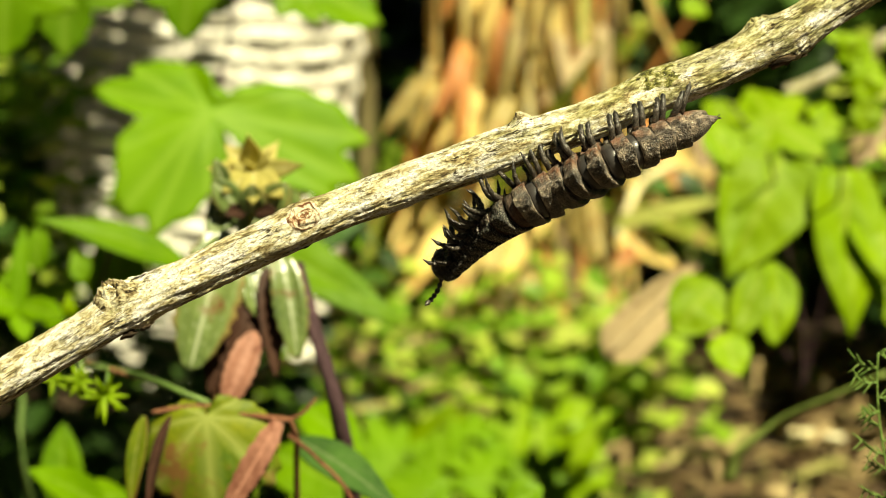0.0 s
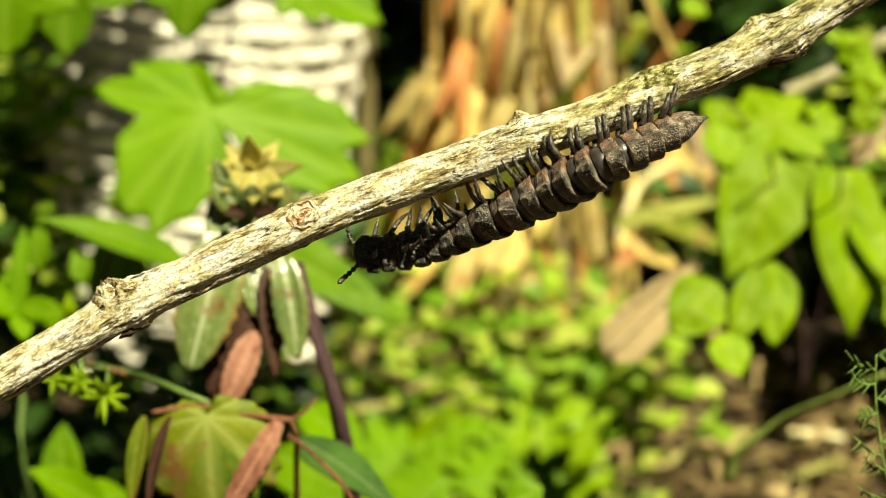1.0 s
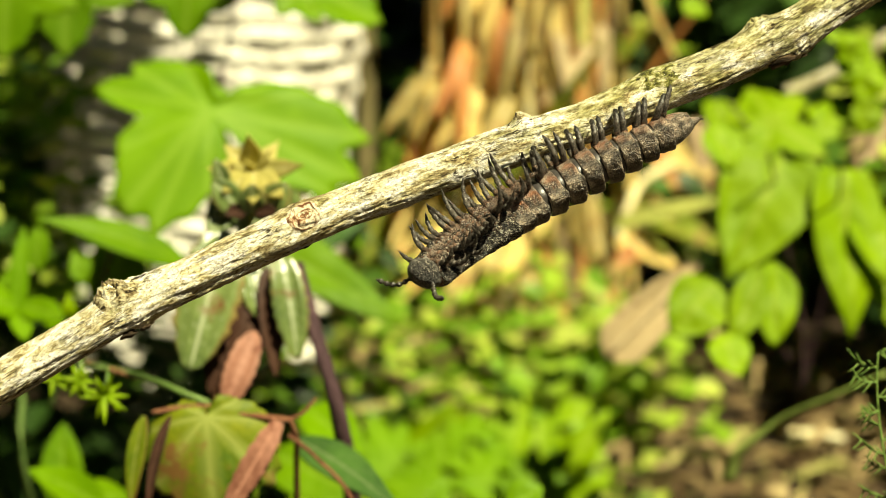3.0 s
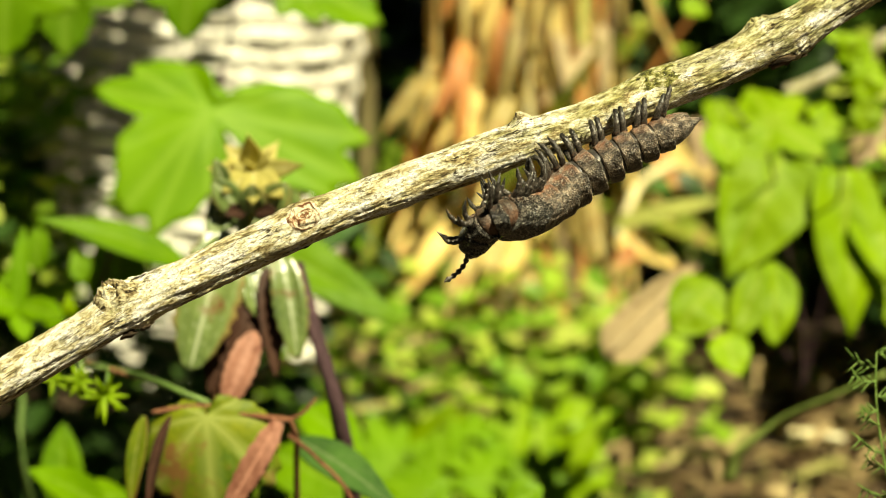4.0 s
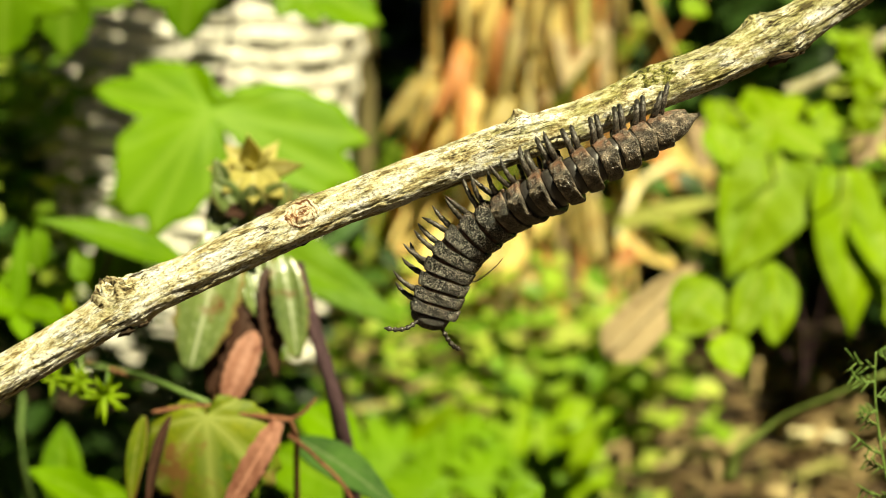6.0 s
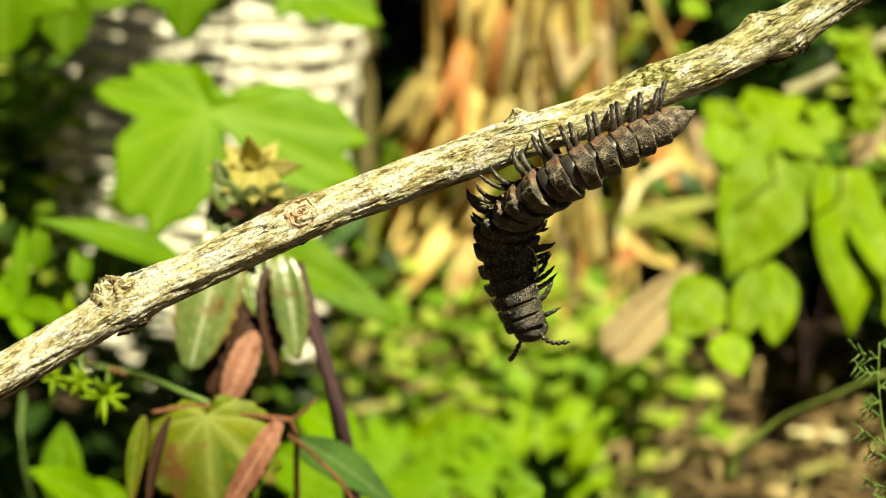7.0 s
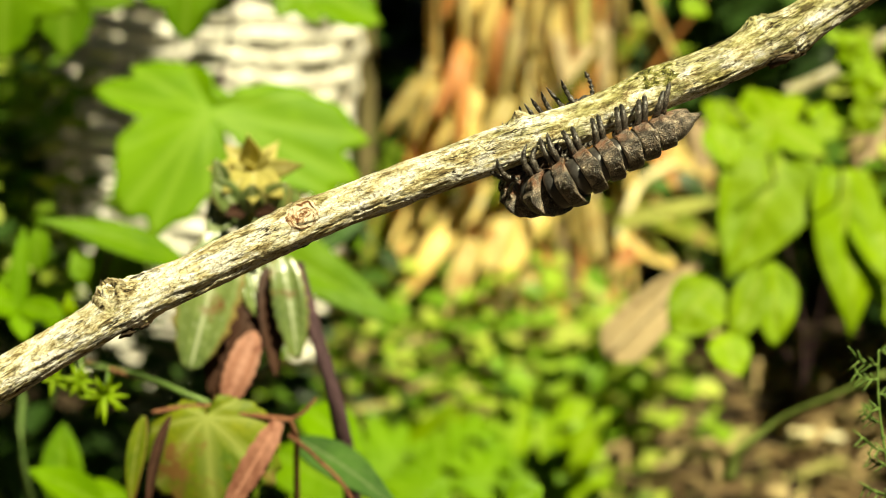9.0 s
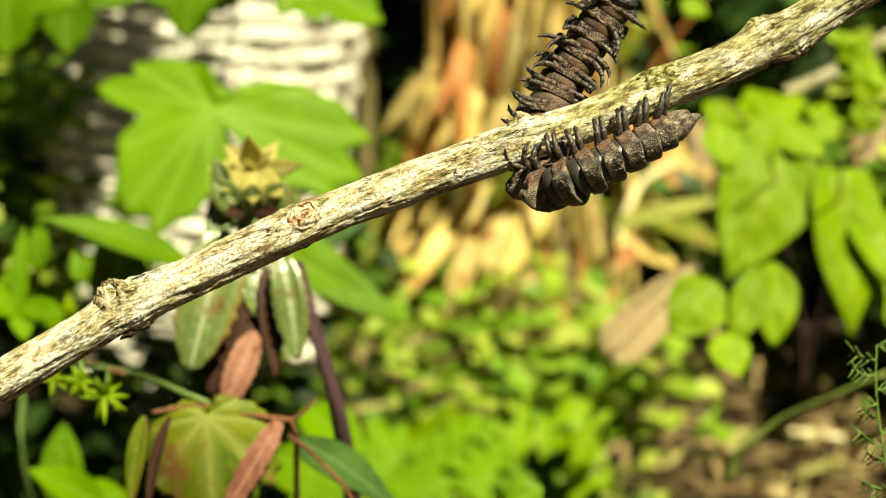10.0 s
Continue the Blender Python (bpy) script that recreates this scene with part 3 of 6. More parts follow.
def ring_mesh(i, parent):
    sc = ring_scale(i)
    sh = ring_height(i)
    ln = (1.06 if i < 10 else 1.06 - 0.045 * (i - 9)) if i else 1.75
    coarse = [(-1.28, 0.76), (-1.42, 0.95), (-1.41, 1.04), (-1.28, 1.075), (-1.0, 1.07), (-0.7, 1.05), (-0.4, 1.025), (-0.1, 1.0), (0.15, 0.975), (0.35, 0.95), (0.5, 0.92), (0.57, 0.86), (0.58, 0.72)]
    if i >= 9:
        coarse = [(x, 1 + (f - 1) * 0.6 if abs(x + 0.4) < 0.95 else f) for x, f in coarse]
    if i == 0:
        coarse = [(x, min(f, 0.97)) for x, f in coarse]
    steps = [(a + (c - a) * q / 2, b + (d - b) * q / 2) for (a, b), (c, d) in zip(coarse, coarse[1:]) for q in range(2)] + [coarse[-1]]
    secs = []
    for x, f in steps:
        s = []
        for y, z in LOOP:
            keel = max(0.0, abs(y) - 3.2) / 1.5 if i else 0.0
            yy, zz = y * f * sc, z * (0.25 + 0.75 * f) * sh
            if i == 0:
                taper = 1 - 0.46 * (max(0, (-x + 0.4) / 1.85)) ** 1.9
                yy, zz = yy * taper, zz * taper
            xx = x * ln - keel * 0.35 * (1 if x < -0.8 else -0.2)
            d = 0.03 * noise.noise(Vector((xx * 1.6 + i * 9, y * 1.6, z * 1.6))) + 0.02 * noise.noise(Vector((xx * 5 + i * 9, y * 5, z * 5))) + 0.030 * noise.noise(Vector((xx * 5.5 + i * 9, y * 5.5, z * 5.5 + 4)))
            s.append(((xx) * MM, yy * (1 + d) * MM, zz * (1 + d) * MM))
        secs.append(s)
    v, f = loft(secs)
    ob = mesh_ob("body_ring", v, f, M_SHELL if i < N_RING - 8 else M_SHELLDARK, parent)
    # smooth fore-ring that slides into the ring ahead
    secs = []
    for x, f in [(0.3, 0.9), (0.6, 0.97), (0.9, 1.0), (1.4, 1.0), (1.9, 0.97), (2.2, 0.85), (2.4, 0.6)]:
        secs.append([(x * MM, 3.5 * sc * f * math.cos(a) * MM, (2.85 * f * math.sin(a) + 0.02) * sh * MM) for a in np.linspace(0, math.tau, 28, endpoint=False)])
    v, f = loft(secs)
    if i < N_RING - 1:
        mesh_ob("fore_ring", v, f, M_SMOOTH if i < 9 else M_HIP, ob, "smooth shiny grey fore-ring" if i < 9 else "dark reddish fore-ring")
    return ob


def leg_mesh(curl, long, stout=1.0):
    """Jointed leg in one skin: leaves the body sideways, then bends on; local z points away from the body."""
    bends = (1.38, 1.22, 0.75, 0.30, -0.05, -0.42)
    c = Vector((0, -0.4, -0.25))
    lens = [0.8, 1.15, 1.75, 1.15, 1.1, 1.4]
    rads = [0.50, 0.48, 0.43, 0.38, 0.32, 0.25]
    side = Vector((1, 0, 0))
    secs, part_of = [], []
    for k, (ln, r) in enumerate(zip(lens, rads)):
        r *= stout
        a = 1.38 - (1.38 - bends[k]) * curl
        d = Vector((0, math.sin(a), math.cos(a)))
        nor = d.cross(side)
        ln *= long
        for q, f in [(0.0, 0.84), (0.2, 0.9), (0.5, 0.95), (0.8, 1.03), (0.95, 0.93)]:
            if k == 5:
                f = 0.95 * (1 - 0.88 * q ** 1.5)
            o = c + d * (ln * q)
            secs.append([tuple((o + side * (math.cos(w) * r * f) + nor * (math.sin(w) * r * f)) * MM) for w in np.linspace(0, math.tau, 9, endpoint=False)])
            part_of.append(1 if k < 2 else 0)
        c = c + d * ln
    v, f = loft(secs)
    me = bpy.data.meshes.new("leg")
    me.from_pydata(v, [], f)
    me.materials.append(M_LEG)
    me.materials.append(M_HIP)
    me.polygons.foreach_set("material_index", [part_of[min(k // 9, len(secs) - 1)] for k in range(len(f))])
    me.polygons.foreach_set("use_smooth", [True] * len(f))
    return me


def millipede():
    root = empty("millipede", TILT)
    tagged(root, "dusty blackish-brown flat-backed millipede climbing on a twig", "millipede")
    shapes = [leg_mesh(*row) for row in ((0.66, 0.90), (0.8, 0.94), (0.9, 0.86), (0.72, 0.82), (1.4, 0.84, 1.2), (1.3, 0.78, 1.18), (1.2, 0.90, 1.15))]
    rings, legs = [], []
    rnd = random.Random(5)
    for i in range(N_RING):
        ob = ring_mesh(i, root)
        rings.append(ob)
        if i == 0:
            continue
        sc = ring_scale(i)
        lean_all = rnd.uniform(-14, 14)
        for row, x in enumerate((-0.85, 0.05)):
            if i > N_RING - 4 and row == 1:
                continue
            for side in (1, -1):
                leg = new("leg", shapes[rnd.randrange(4) if i > 7 else 4 + rnd.randrange(3)])
                leg.parent = ob
                base = Vector(((x - 0.8 * max(0.0, 1 - (i - 1) / 3.5)) * MM, side * 1.15 * sc * MM, -2.75 * MM * ring_height(i)))
                legs.append((leg, base, side, i, row, lean_all + rnd.uniform(-8, 8) * (1 if i < 7 else 2.8), rnd.uniform(-10, 10) * (1 if i < 7 else 2.2)))
    # tail spine
    v, f, g = tube([(-2.1 * MM, 0, 0.35 * MM), (-2.9 * MM, 0, 0.4 * MM), (-3.7 * MM, 0, 0.45 * MM)], (0.95 * MM, 0.28 * MM), 10, 8, 0.2)
    mesh_ob("tail_spine", v, f, M_SHELL, rings[0], "short bristly tail spine", g)
    for k in range(5):
        a = k * 1.25
        v, f, g = tube([(-3.5 * MM, 0, 0.45 * MM), (-4.2 * MM, 0.35 * math.cos(a) * MM, (0.5 + 0.35 * math.sin(a)) * MM)], 0.05 * MM, 4, 5)
        mesh_ob("bristle", v, f, M_LEG, rings[0], "", g)
    v, f, g = tube([(0, 4.0 * MM, 0.2 * MM), (-0.8 * MM, 5.2 * MM, 0.6 * MM), (-3.5 * MM, 6.4 * MM, 1.4 * MM), (-5.0 * MM, 6.2 * MM, 2.4 * MM)], (0.13 * MM, 0.06 * MM), 20, 6)
    mesh_ob("stuck_fibre", v, f, M_STRAW, rings[N_RING - 4], "pale plant fibre stuck to the shell", g)
    # head: rounded capsule tilted under the collar
    secs = []
    for t in np.linspace(0, 1, 14):
        th = math.pi * (0.06 + 0.88 * t)
        r, x = math.sin(th), -math.cos(th)
        row = []
        for a in np.linspace(0, math.tau, 24, endpoint=False):
            d = 1 + 0.06 * noise.noise(Vector((x * 4, math.cos(a) * r * 4, math.sin(a) * r * 4)))
            row.append(((0.1 + x * 1.8) * d * MM, 2.95 * r * math.cos(a) * d * MM, (2.1 * r * math.sin(a) * d - 0.4) * MM))
        secs.append(row)
    v, f = loft(secs)
    head = mesh_ob("head", v, f, M_HEAD, root, "rounded rough black head")
    for side in (1, -1):
        pts = [(1.0 * MM, side * 2.0 * MM, 0.1 * MM), (2.2 * MM, side * 3.2 * MM, 0.5 * MM), (3.0 * MM, side * 4.6 * MM, 0.3 * MM), (3.4 * MM, side * 6.4 * MM, -0.4 * MM)]
        v, f, g = tube(pts, lambda u: (0.30 + 0.10 * math.sin(u * 6 * math.tau)) * MM * (1 if u < 0.96 else 0.6), 44, 10)
        mesh_ob("antenna", v, f, M_LEG, head, "beaded black antenna", g)
    return root, rings, legs, head


MILLIPEDE, RINGS, LEGS, HEAD = millipede()

# Body line at each moment, tail to head: (across, out, up) in millimetres and the way the belly faces (across, out, up).
B1, B2 = (-0.33, -0.2, 0.9), (-0.3, -0.15, 0.92)
LINES = [
    (0.0, [((36.86, 3.00, 18.20), B1), ((29.70, 3.50, 15.00), B1), ((22.72, 4.00, 11.74), B1), ((16.09, 0.00, 8.28), B1), ((10.67, -1.00, 5.41), (-0.5, -0.4, 0.8)), ((4.8, -8.00, 1.5), (-0.7, 0.1, 0.6)), ((-0.4, -13.00, -3.3), (-0.7, 0.35, 0.5))]),
    (0.5, [((35.93, 3.00, 18.04), B1), ((28.93, 3.50, 14.69), B1), ((21.95, 4.00, 11.44), B1), ((15.31, 0.00, 7.89), B1), ((9.10, -1.00, 4.94), (-0.5, -0.3, 0.8)), ((2.30, -9.00, 0.9), (-0.5, 0.25, 0.7)), ((-4.6, -14.00, -2.0), (-0.6, 0.45, 0.6))]),
    (1.0, [((35.16, 3.00, 18.12), B1), ((28.16, 3.50, 14.69), B1), ((21.19, 4.00, 11.28), B1), ((14.53, 0.00, 7.89), B1), ((6.84, -3.00, 4.1), B2), ((-2.5, -8.00, 0.5), (-0.3, 0.4, 0.8)), ((-12.9, -10.00, -0.9), (-0.3, 0.6, 0.7))]),
    (1.5, [((35.01, 3.00, 18.20), B1), ((28.16, 3.50, 14.69), B1), ((21.19, 4.00, 11.21), B1), ((14.34, 3.00, 7.79), B2), ((5.91, 1.00, 3.5), B2), ((-3.86, -1.00, 0.4), (-0.3, 0.25, 0.9)), ((-16.00, -4.00, -1.5), (-0.2, 0.3, 0.9))]),
    (2.0, [((34.62, 3.00, 18.20), B1), ((28.00, 3.50, 14.69), B1), ((21.03, 4.00, 11.21), B1), ((14.34, 3.00, 7.79), (-0.3, 0.1, 0.9)), ((5.89, 2.00, 3.9), (-0.3, 0.35, 0.85)), ((-4.20, 1.00, 0.3), (-0.3, 0.4, 0.85)), ((-15.94, 0.00, -2.1), (-0.1, 0.3, 0.95))]),
    (2.5, [((34.39, 3.00, 18.20), B1), ((27.85, 3.50, 14.69), B1), ((20.88, 4.00, 11.21), B1), ((14.28, 4.00, 7.75), (-0.3, 0.1, 0.9)), ((6.60, 4.00, 3.91), (-0.3, 0.4, 0.8)), ((-1.45, 5.00, -0.31), (-0.4, 0.55, 0.7)), ((-9.77, 7.00, -7.12), (-0.6, 0.6, 0.6))]),
    (2.7, [((34.39, 3.00, 18.12), B1), ((27.85, 3.50, 14.69), B1), ((20.88, 4.00, 11.21), B1), ((14.28, 4.00, 7.75), (-0.3, 0.2, 0.9)), ((6.54, 6.00, 3.88), (-0.3, 0.45, 0.8)), ((-0.30, 7.00, 0.08), (-0.4, 0.6, 0.7)), ((-6.71, 8.00, -6.71), (-0.6, 0.6, 0.55))]),
    (3.2, [((34.39, 3.00, 17.97), B1), ((27.85, 3.50, 14.69), B1), ((20.88, 4.00, 11.21), B1), ((14.21, 5.00, 7.72), (-0.3, 0.1, 0.9)), ((8.83, 6.00, 4.26), (-0.4, 0.4, 0.8)), ((3.47, 8.00, 0.83), (-0.5, 0.6, 0.7)), ((-1.04, 12.00, -2.89), (-0.6, 0.7, 0.6))]),
    (3.8, [((34.39, 3.00, 17.97), B1), ((27.85, 3.50, 14.69), B1), ((20.88, 4.00, 11.13), B1), ((15.36, 5.00, 7.34), (-0.5, 0.0, 0.8)), ((10.81, 9.00, 3.98), (-0.5, 0.1, 0.8)), ((6.78, 13.00, 3.46), (-0.5, 0, 0.8)), ((4.07, 8.00, 0.23), (-0.9, -0.2, 0.3))]),
    (4.0, [((34.39, 3.00, 17.97), B1), ((27.85, 3.50, 14.69), B1), ((20.88, 4.00, 11.13), B1), ((15.36, 5.00, 7.34), (-0.5, 0.0, 0.8)), ((10.81, 9.00, 4.43), (-0.5, 0.1, 0.8)), ((6.78, 13.00, 3.91), (-0.5, 0, 0.8)), ((4.07, 8.00, 0.68), (-0.9, -0.2, 0.3))]),
    (4.2, [((34.39, 3.00, 17.97), B1), ((27.85, 3.50, 14.69), B1), ((20.88, 4.00, 11.13), B1), ((15.36, 5.00, 7.34), (-0.5, 0.0, 0.8)), ((10.81, 9.00, 5.03), (-0.5, 0.1, 0.8)), ((6.78, 13.00, 4.49), (-0.5, 0, 0.8)), ((4.07, 8.00, 1.28), (-0.9, -0.2, 0.3))]),
    (4.5, [((34.39, 3.00, 18.04), B1), ((27.85, 3.50, 14.69), B1), ((20.88, 4.00, 11.13), B1), ((14.66, 4.00, 7.37), B1), ((8.06, 6.00, 3.9), (-0.3, -0.5, 0.8)), ((1.0, 8.00, 1.75), (-0.2, -0.8, 0.6)), ((-6.4, 10.00, 0.45), (-0.2, -0.9, 0.4))]),
    (5.0, [((34.39, 3.00, 18.12), B1), ((27.85, 3.50, 14.69), B1), ((20.88, 4.00, 11.13), B1), ((14.69, 3.50, 7.62), B1), ((7.40, 3.00, 3.55), B2), ((-3.38, 4.00, -0.54), (-0.2, -0.4, 0.9)), ((-16.20, 5.00, -3.44), (0, -0.4, 0.9))]),
    (5.5, [((34.16, 3.00, 18.35), B1), ((27.62, 3.50, 14.85), B1), ((20.65, 4.00, 11.28), B1), ((14.31, 3.50, 7.77), B1), ((5.86, 3.00, 3.55), B2), ((-2.62, 3.00, -1.08), (-0.4, -0.6, 0.7)), ((-11.15, 2.00, -7.51), (-0.6, -0.7, 0.4))]),
    (5.7, [((34.16, 3.00, 18.35), B1), ((27.62, 3.50, 14.85), B1), ((20.65, 4.00, 11.28), B1), ((14.31, 3.50, 7.77), B1), ((6.27, 2.00, 3.79), B1), ((-1.09, 1.00, -0.70), (-0.5, -0.6, 0.6)), ((-6.95, 0.00, -8.91), (-0.7, -0.7, 0.2))]),
    (6.2, [((34.08, 3.00, 18.58), B1), ((27.54, 3.50, 15.08), B1), ((20.57, 4.00, 11.51), B1), ((14.73, 3.00, 8.17), B1), ((8.71, -1.00, 4.63), (-0.6, -0.5, 0.6)), ((3.25, -3.00, -1.50), (-0.5, -0.9, 0.2)), ((0.87, -3.00, -12.19), (-0.3, -1, 0))]),
    (6.8, [((33.77, 3.00, 18.97), B1), ((27.39, 3.50, 15.46), B1), ((20.42, 4.00, 11.82), B1), ((14.73, 3.00, 8.56), B1), ((9.54, -2.00, 4.81), (-0.6, -0.6, 0.5)), ((6.90, -6.00, -1.52), (0.45, -0.85, 0.1)), ((9.74, -5.00, -13.17), (0.8, -0.6, 0))]),
    (7.0, [((33.77, 3.00, 18.97), B1), ((27.39, 3.50, 15.46), B1), ((20.42, 4.00, 11.82), B1), ((14.73, 3.00, 8.56), B1), ((10.17, -2.00, 4.81), (-0.6, -0.6, 0.5)), ((8.94, -7.00, -1.53), (0.45, -0.85, 0.1)), ((12.80, -7.00, -13.12), (0.8, -0.6, 0))]),
    (7.3, [((33.62, 3.00, 19.35), B1), ((27.23, 3.50, 15.77), B1), ((20.27, 4.00, 12.13), B1), ((14.57, 3.00, 8.87), B1), ((10.37, -3.00, 5.22), (-0.6, -0.6, 0.5)), ((10.68, -10.00, 0.08), (0.4, -0.75, 0.5)), ((15.77, -13.00, -9.25), (0.6, -0.55, 0.55))]),
    (7.5, [((33.23, 3.00, 19.58), B1), ((26.85, 3.50, 16.08), B1), ((19.96, 4.00, 12.51), B1), ((14.34, 3.00, 9.18), B1), ((10.61, -3.00, 5.78), (-0.6, -0.5, 0.5)), ((10.76, -10.00, 1.30), (0.4, -0.7, 0.55)), ((16.35, -13.00, -7.68), (0.6, -0.5, 0.6))]),
    (7.8, [((33.77, 3.00, 19.20), B1), ((27.39, 3.50, 15.69), B1), ((20.42, 4.00, 12.13), B1), ((14.73, 3.00, 8.71), B1), ((11.00, -3.00, 5.70), (-0.6, -0.4, 0.5)), ((12.42, -12.00, 2.14), (0.35, -0.65, 0.65)), ((18.22, -16.00, -3.59), (0.5, -0.5, 0.7))]),
    (8.0, [((34.23, 3.00, 18.58), B1), ((27.85, 3.50, 15.23), B1), ((20.96, 4.00, 11.59), B1), ((15.11, 3.00, 8.17), B1), ((11.98, -2.00, 5.28), (-0.7, -0.3, 0.5)), ((13.94, -10.00, 2.69), (0, -0.9, 0.6)), ((21.40, -16.00, 0.59), (0.2, -0.7, 0.7))]),
    (8.2, [((34.85, 3.00, 18.20), B1), ((28.47, 3.50, 14.69), B1), ((21.57, 4.00, 11.13), B1), ((15.73, 3.00, 7.79), B1), ((11.98, -2.00, 5.91), (-0.7, -0.2, 0.5)), ((14.41, -11.00, 4.18), (0, -0.4, 0.9)), ((23.17, -17.00, 3.44), (0.2, -0.4, 0.9))]),
    (8.5, [((34.54, 3.00, 18.27), B1), ((28.16, 3.50, 14.85), B1), ((21.19, 4.00, 11.21), B1), ((15.50, 3.00, 7.79), B1), ((12.45, -2.00, 6.86), (-0.8, 0.1, 0.5)), ((14.41, -11.00, 7.86), (-0.2, 0.3, 0.9)), ((26.14, -15.00, 9.24), (0, 0.2, 1))]),
    (8.7, [((34.47, 3.00, 18.43), B1), ((28.08, 3.50, 14.92), B1), ((21.11, 4.00, 11.28), B1), ((15.50, 3.00, 7.94), B1), ((12.69, -2.00, 7.80), (-0.5, 0.2, 0.8)), ((14.29, -9.00, 10.64), (-0.2, 0.7, 0.7)), ((24.34, -12.00, 14.88), (-0.2, 0.8, 0.6))]),
    (9.0, [((34.39, 3.00, 18.58), B1), ((28.00, 3.50, 15.00), B1), ((21.03, 4.00, 11.36), B1), ((15.50, 3.00, 8.17), B1), ((12.53, -2.00, 8.59), (-0.3, 0.2, 0.9)), ((13.89, -9.00, 13.89), (-0.2, 0.8, 0.6)), ((23.01, -11.00, 20.55), (-0.3, 0.9, 0.4))]),
    (9.2, [((34.39, 3.00, 18.58), B1), ((28.00, 3.50, 15.00), B1), ((21.03, 4.00, 11.36), B1), ((15.50, 3.00, 8.33), B1), ((12.69, -2.00, 9.38), (-0.2, 0.3, 0.9)), ((14.29, -9.00, 16.73), (-0.2, 0.9, 0.5)), ((23.32, -10.00, 26.18), (-0.3, 1, 0.1))]),
    (9.5, [((34.31, 3.00, 18.66), B1), ((27.93, 3.50, 15.00), B1), ((20.96, 4.00, 11.36), B1), ((15.50, 3.00, 8.56), B1), ((13.20, -2.00, 10.17), (-0.1, 0.4, 0.9)), ((15.90, -9.00, 20.0), (-0.1, 1, 0.3)), ((24.6, -8.00, 34.6), (-0.1, 1, 0))]),
    (9.8, [((34.47, 3.00, 18.58), B1), ((28.08, 3.50, 14.92), B1), ((21.19, 4.00, 11.28), B1), ((15.65, 3.00, 8.71), B1), ((13.32, -2.00, 10.64), (-0.1, 0.5, 0.9)), ((15.51, -9.00, 21.19), (-0.1, 1, 0.2)), ((24.24, -7.00, 36.32), (0.1, 1, 0))]),
    (10.0, [((34.47, 3.00, 18.50), B1), ((28.16, 3.50, 14.85), B1), ((21.19, 4.00, 11.28), B1), ((15.73, 3.00, 8.79), B1), ((13.48, -2.00, 10.95), (-0.1, 0.5, 0.9)), ((16.32, -9.00, 22.41), (0, 1, 0.2)), ((26.25, -7.00, 37.93), (0.2, 1, 0))]),
]


def body_line(nodes, n=24):
    rows = [[*p, *(Vector(v).normalized())] for p, v in nodes]
    return spline(rows, n)


def hermite(keys, t):
    """Smooth in time through keys [(t, array)]."""
    ts = [k[0] for k in keys]
    i = max(0, min(len(ts) - 2, int(np.searchsorted(ts, t, "right")) - 1))
    t0, t1 = ts[i], ts[i + 1]
    u, h = (t - t0) / (t1 - t0), t1 - t0
    p0, p1 = keys[i][1], keys[i + 1][1]
    m0 = (p1 - keys[i - 1][1]) / (t1 - ts[i - 1]) if i > 0 else (p1 - p0) / h
    m1 = (keys[i + 2][1] - p0) / (ts[i + 2] - t0) if i + 2 < len(ts) else (p1 - p0) / h
    return (2 * u ** 3 - 3 * u * u + 1) * p0 + (u ** 3 - 2 * u * u + u) * h * m0 + (3 * u * u - 2 * u ** 3) * p1 + (u ** 3 - u * u) * h * m1


def body_poses(curve):
    """Ring poses from tail to head along the body line, then the head's."""
    c = spline(curve, 200)
    s = np.concatenate([[0], np.cumsum(np.linalg.norm(np.diff(c[:, :3], axis=0), axis=1))])
    out = []
    gaps = [0.0] + [0.92 + 0.05 * min(k, 5) if k < 10 else 1.17 - 0.06 * (k - 9) for k in range(N_RING - 1)] + [0.25]
    run = 53.0 * (0.063 + 0.897 * np.cumsum(gaps) / sum(gaps))
    hold = run[8]
    for k in range(N_RING + 1):
        u = run[k] if k <= 8 else hold + (run[k] - hold) * (0.965 * s[-1] - hold) / (run[N_RING] - hold)
        p = [float(np.interp(u, s, c[:, j])) for j in range(6)]
        a = [float(np.interp(min(u + 1.2, s[-1]), s, c[:, j])) for j in range(3)]
        b = [float(np.interp(u - 1.2, s, c[:, j])) for j in range(3)]
        x = Vector(loc(a)) - Vector(loc(b))
        x.normalize()
        z = -Vector((p[3], -p[4], p[5]))
        z = (z - x * z.dot(x)).normalized()
        y = z.cross(x)
        m = Matrix((x, y, z)).transposed().to_4x4()
        m.translation = loc(p)
        out.append(m)
    return out


def sway(dx, dy, turn):
    return TILT @ pose(dx * MM, 0, dy * MM, 0, turn, 0)


# ---- plants behind the branch ----
FACE = (0.1, -0.8, 0.6)


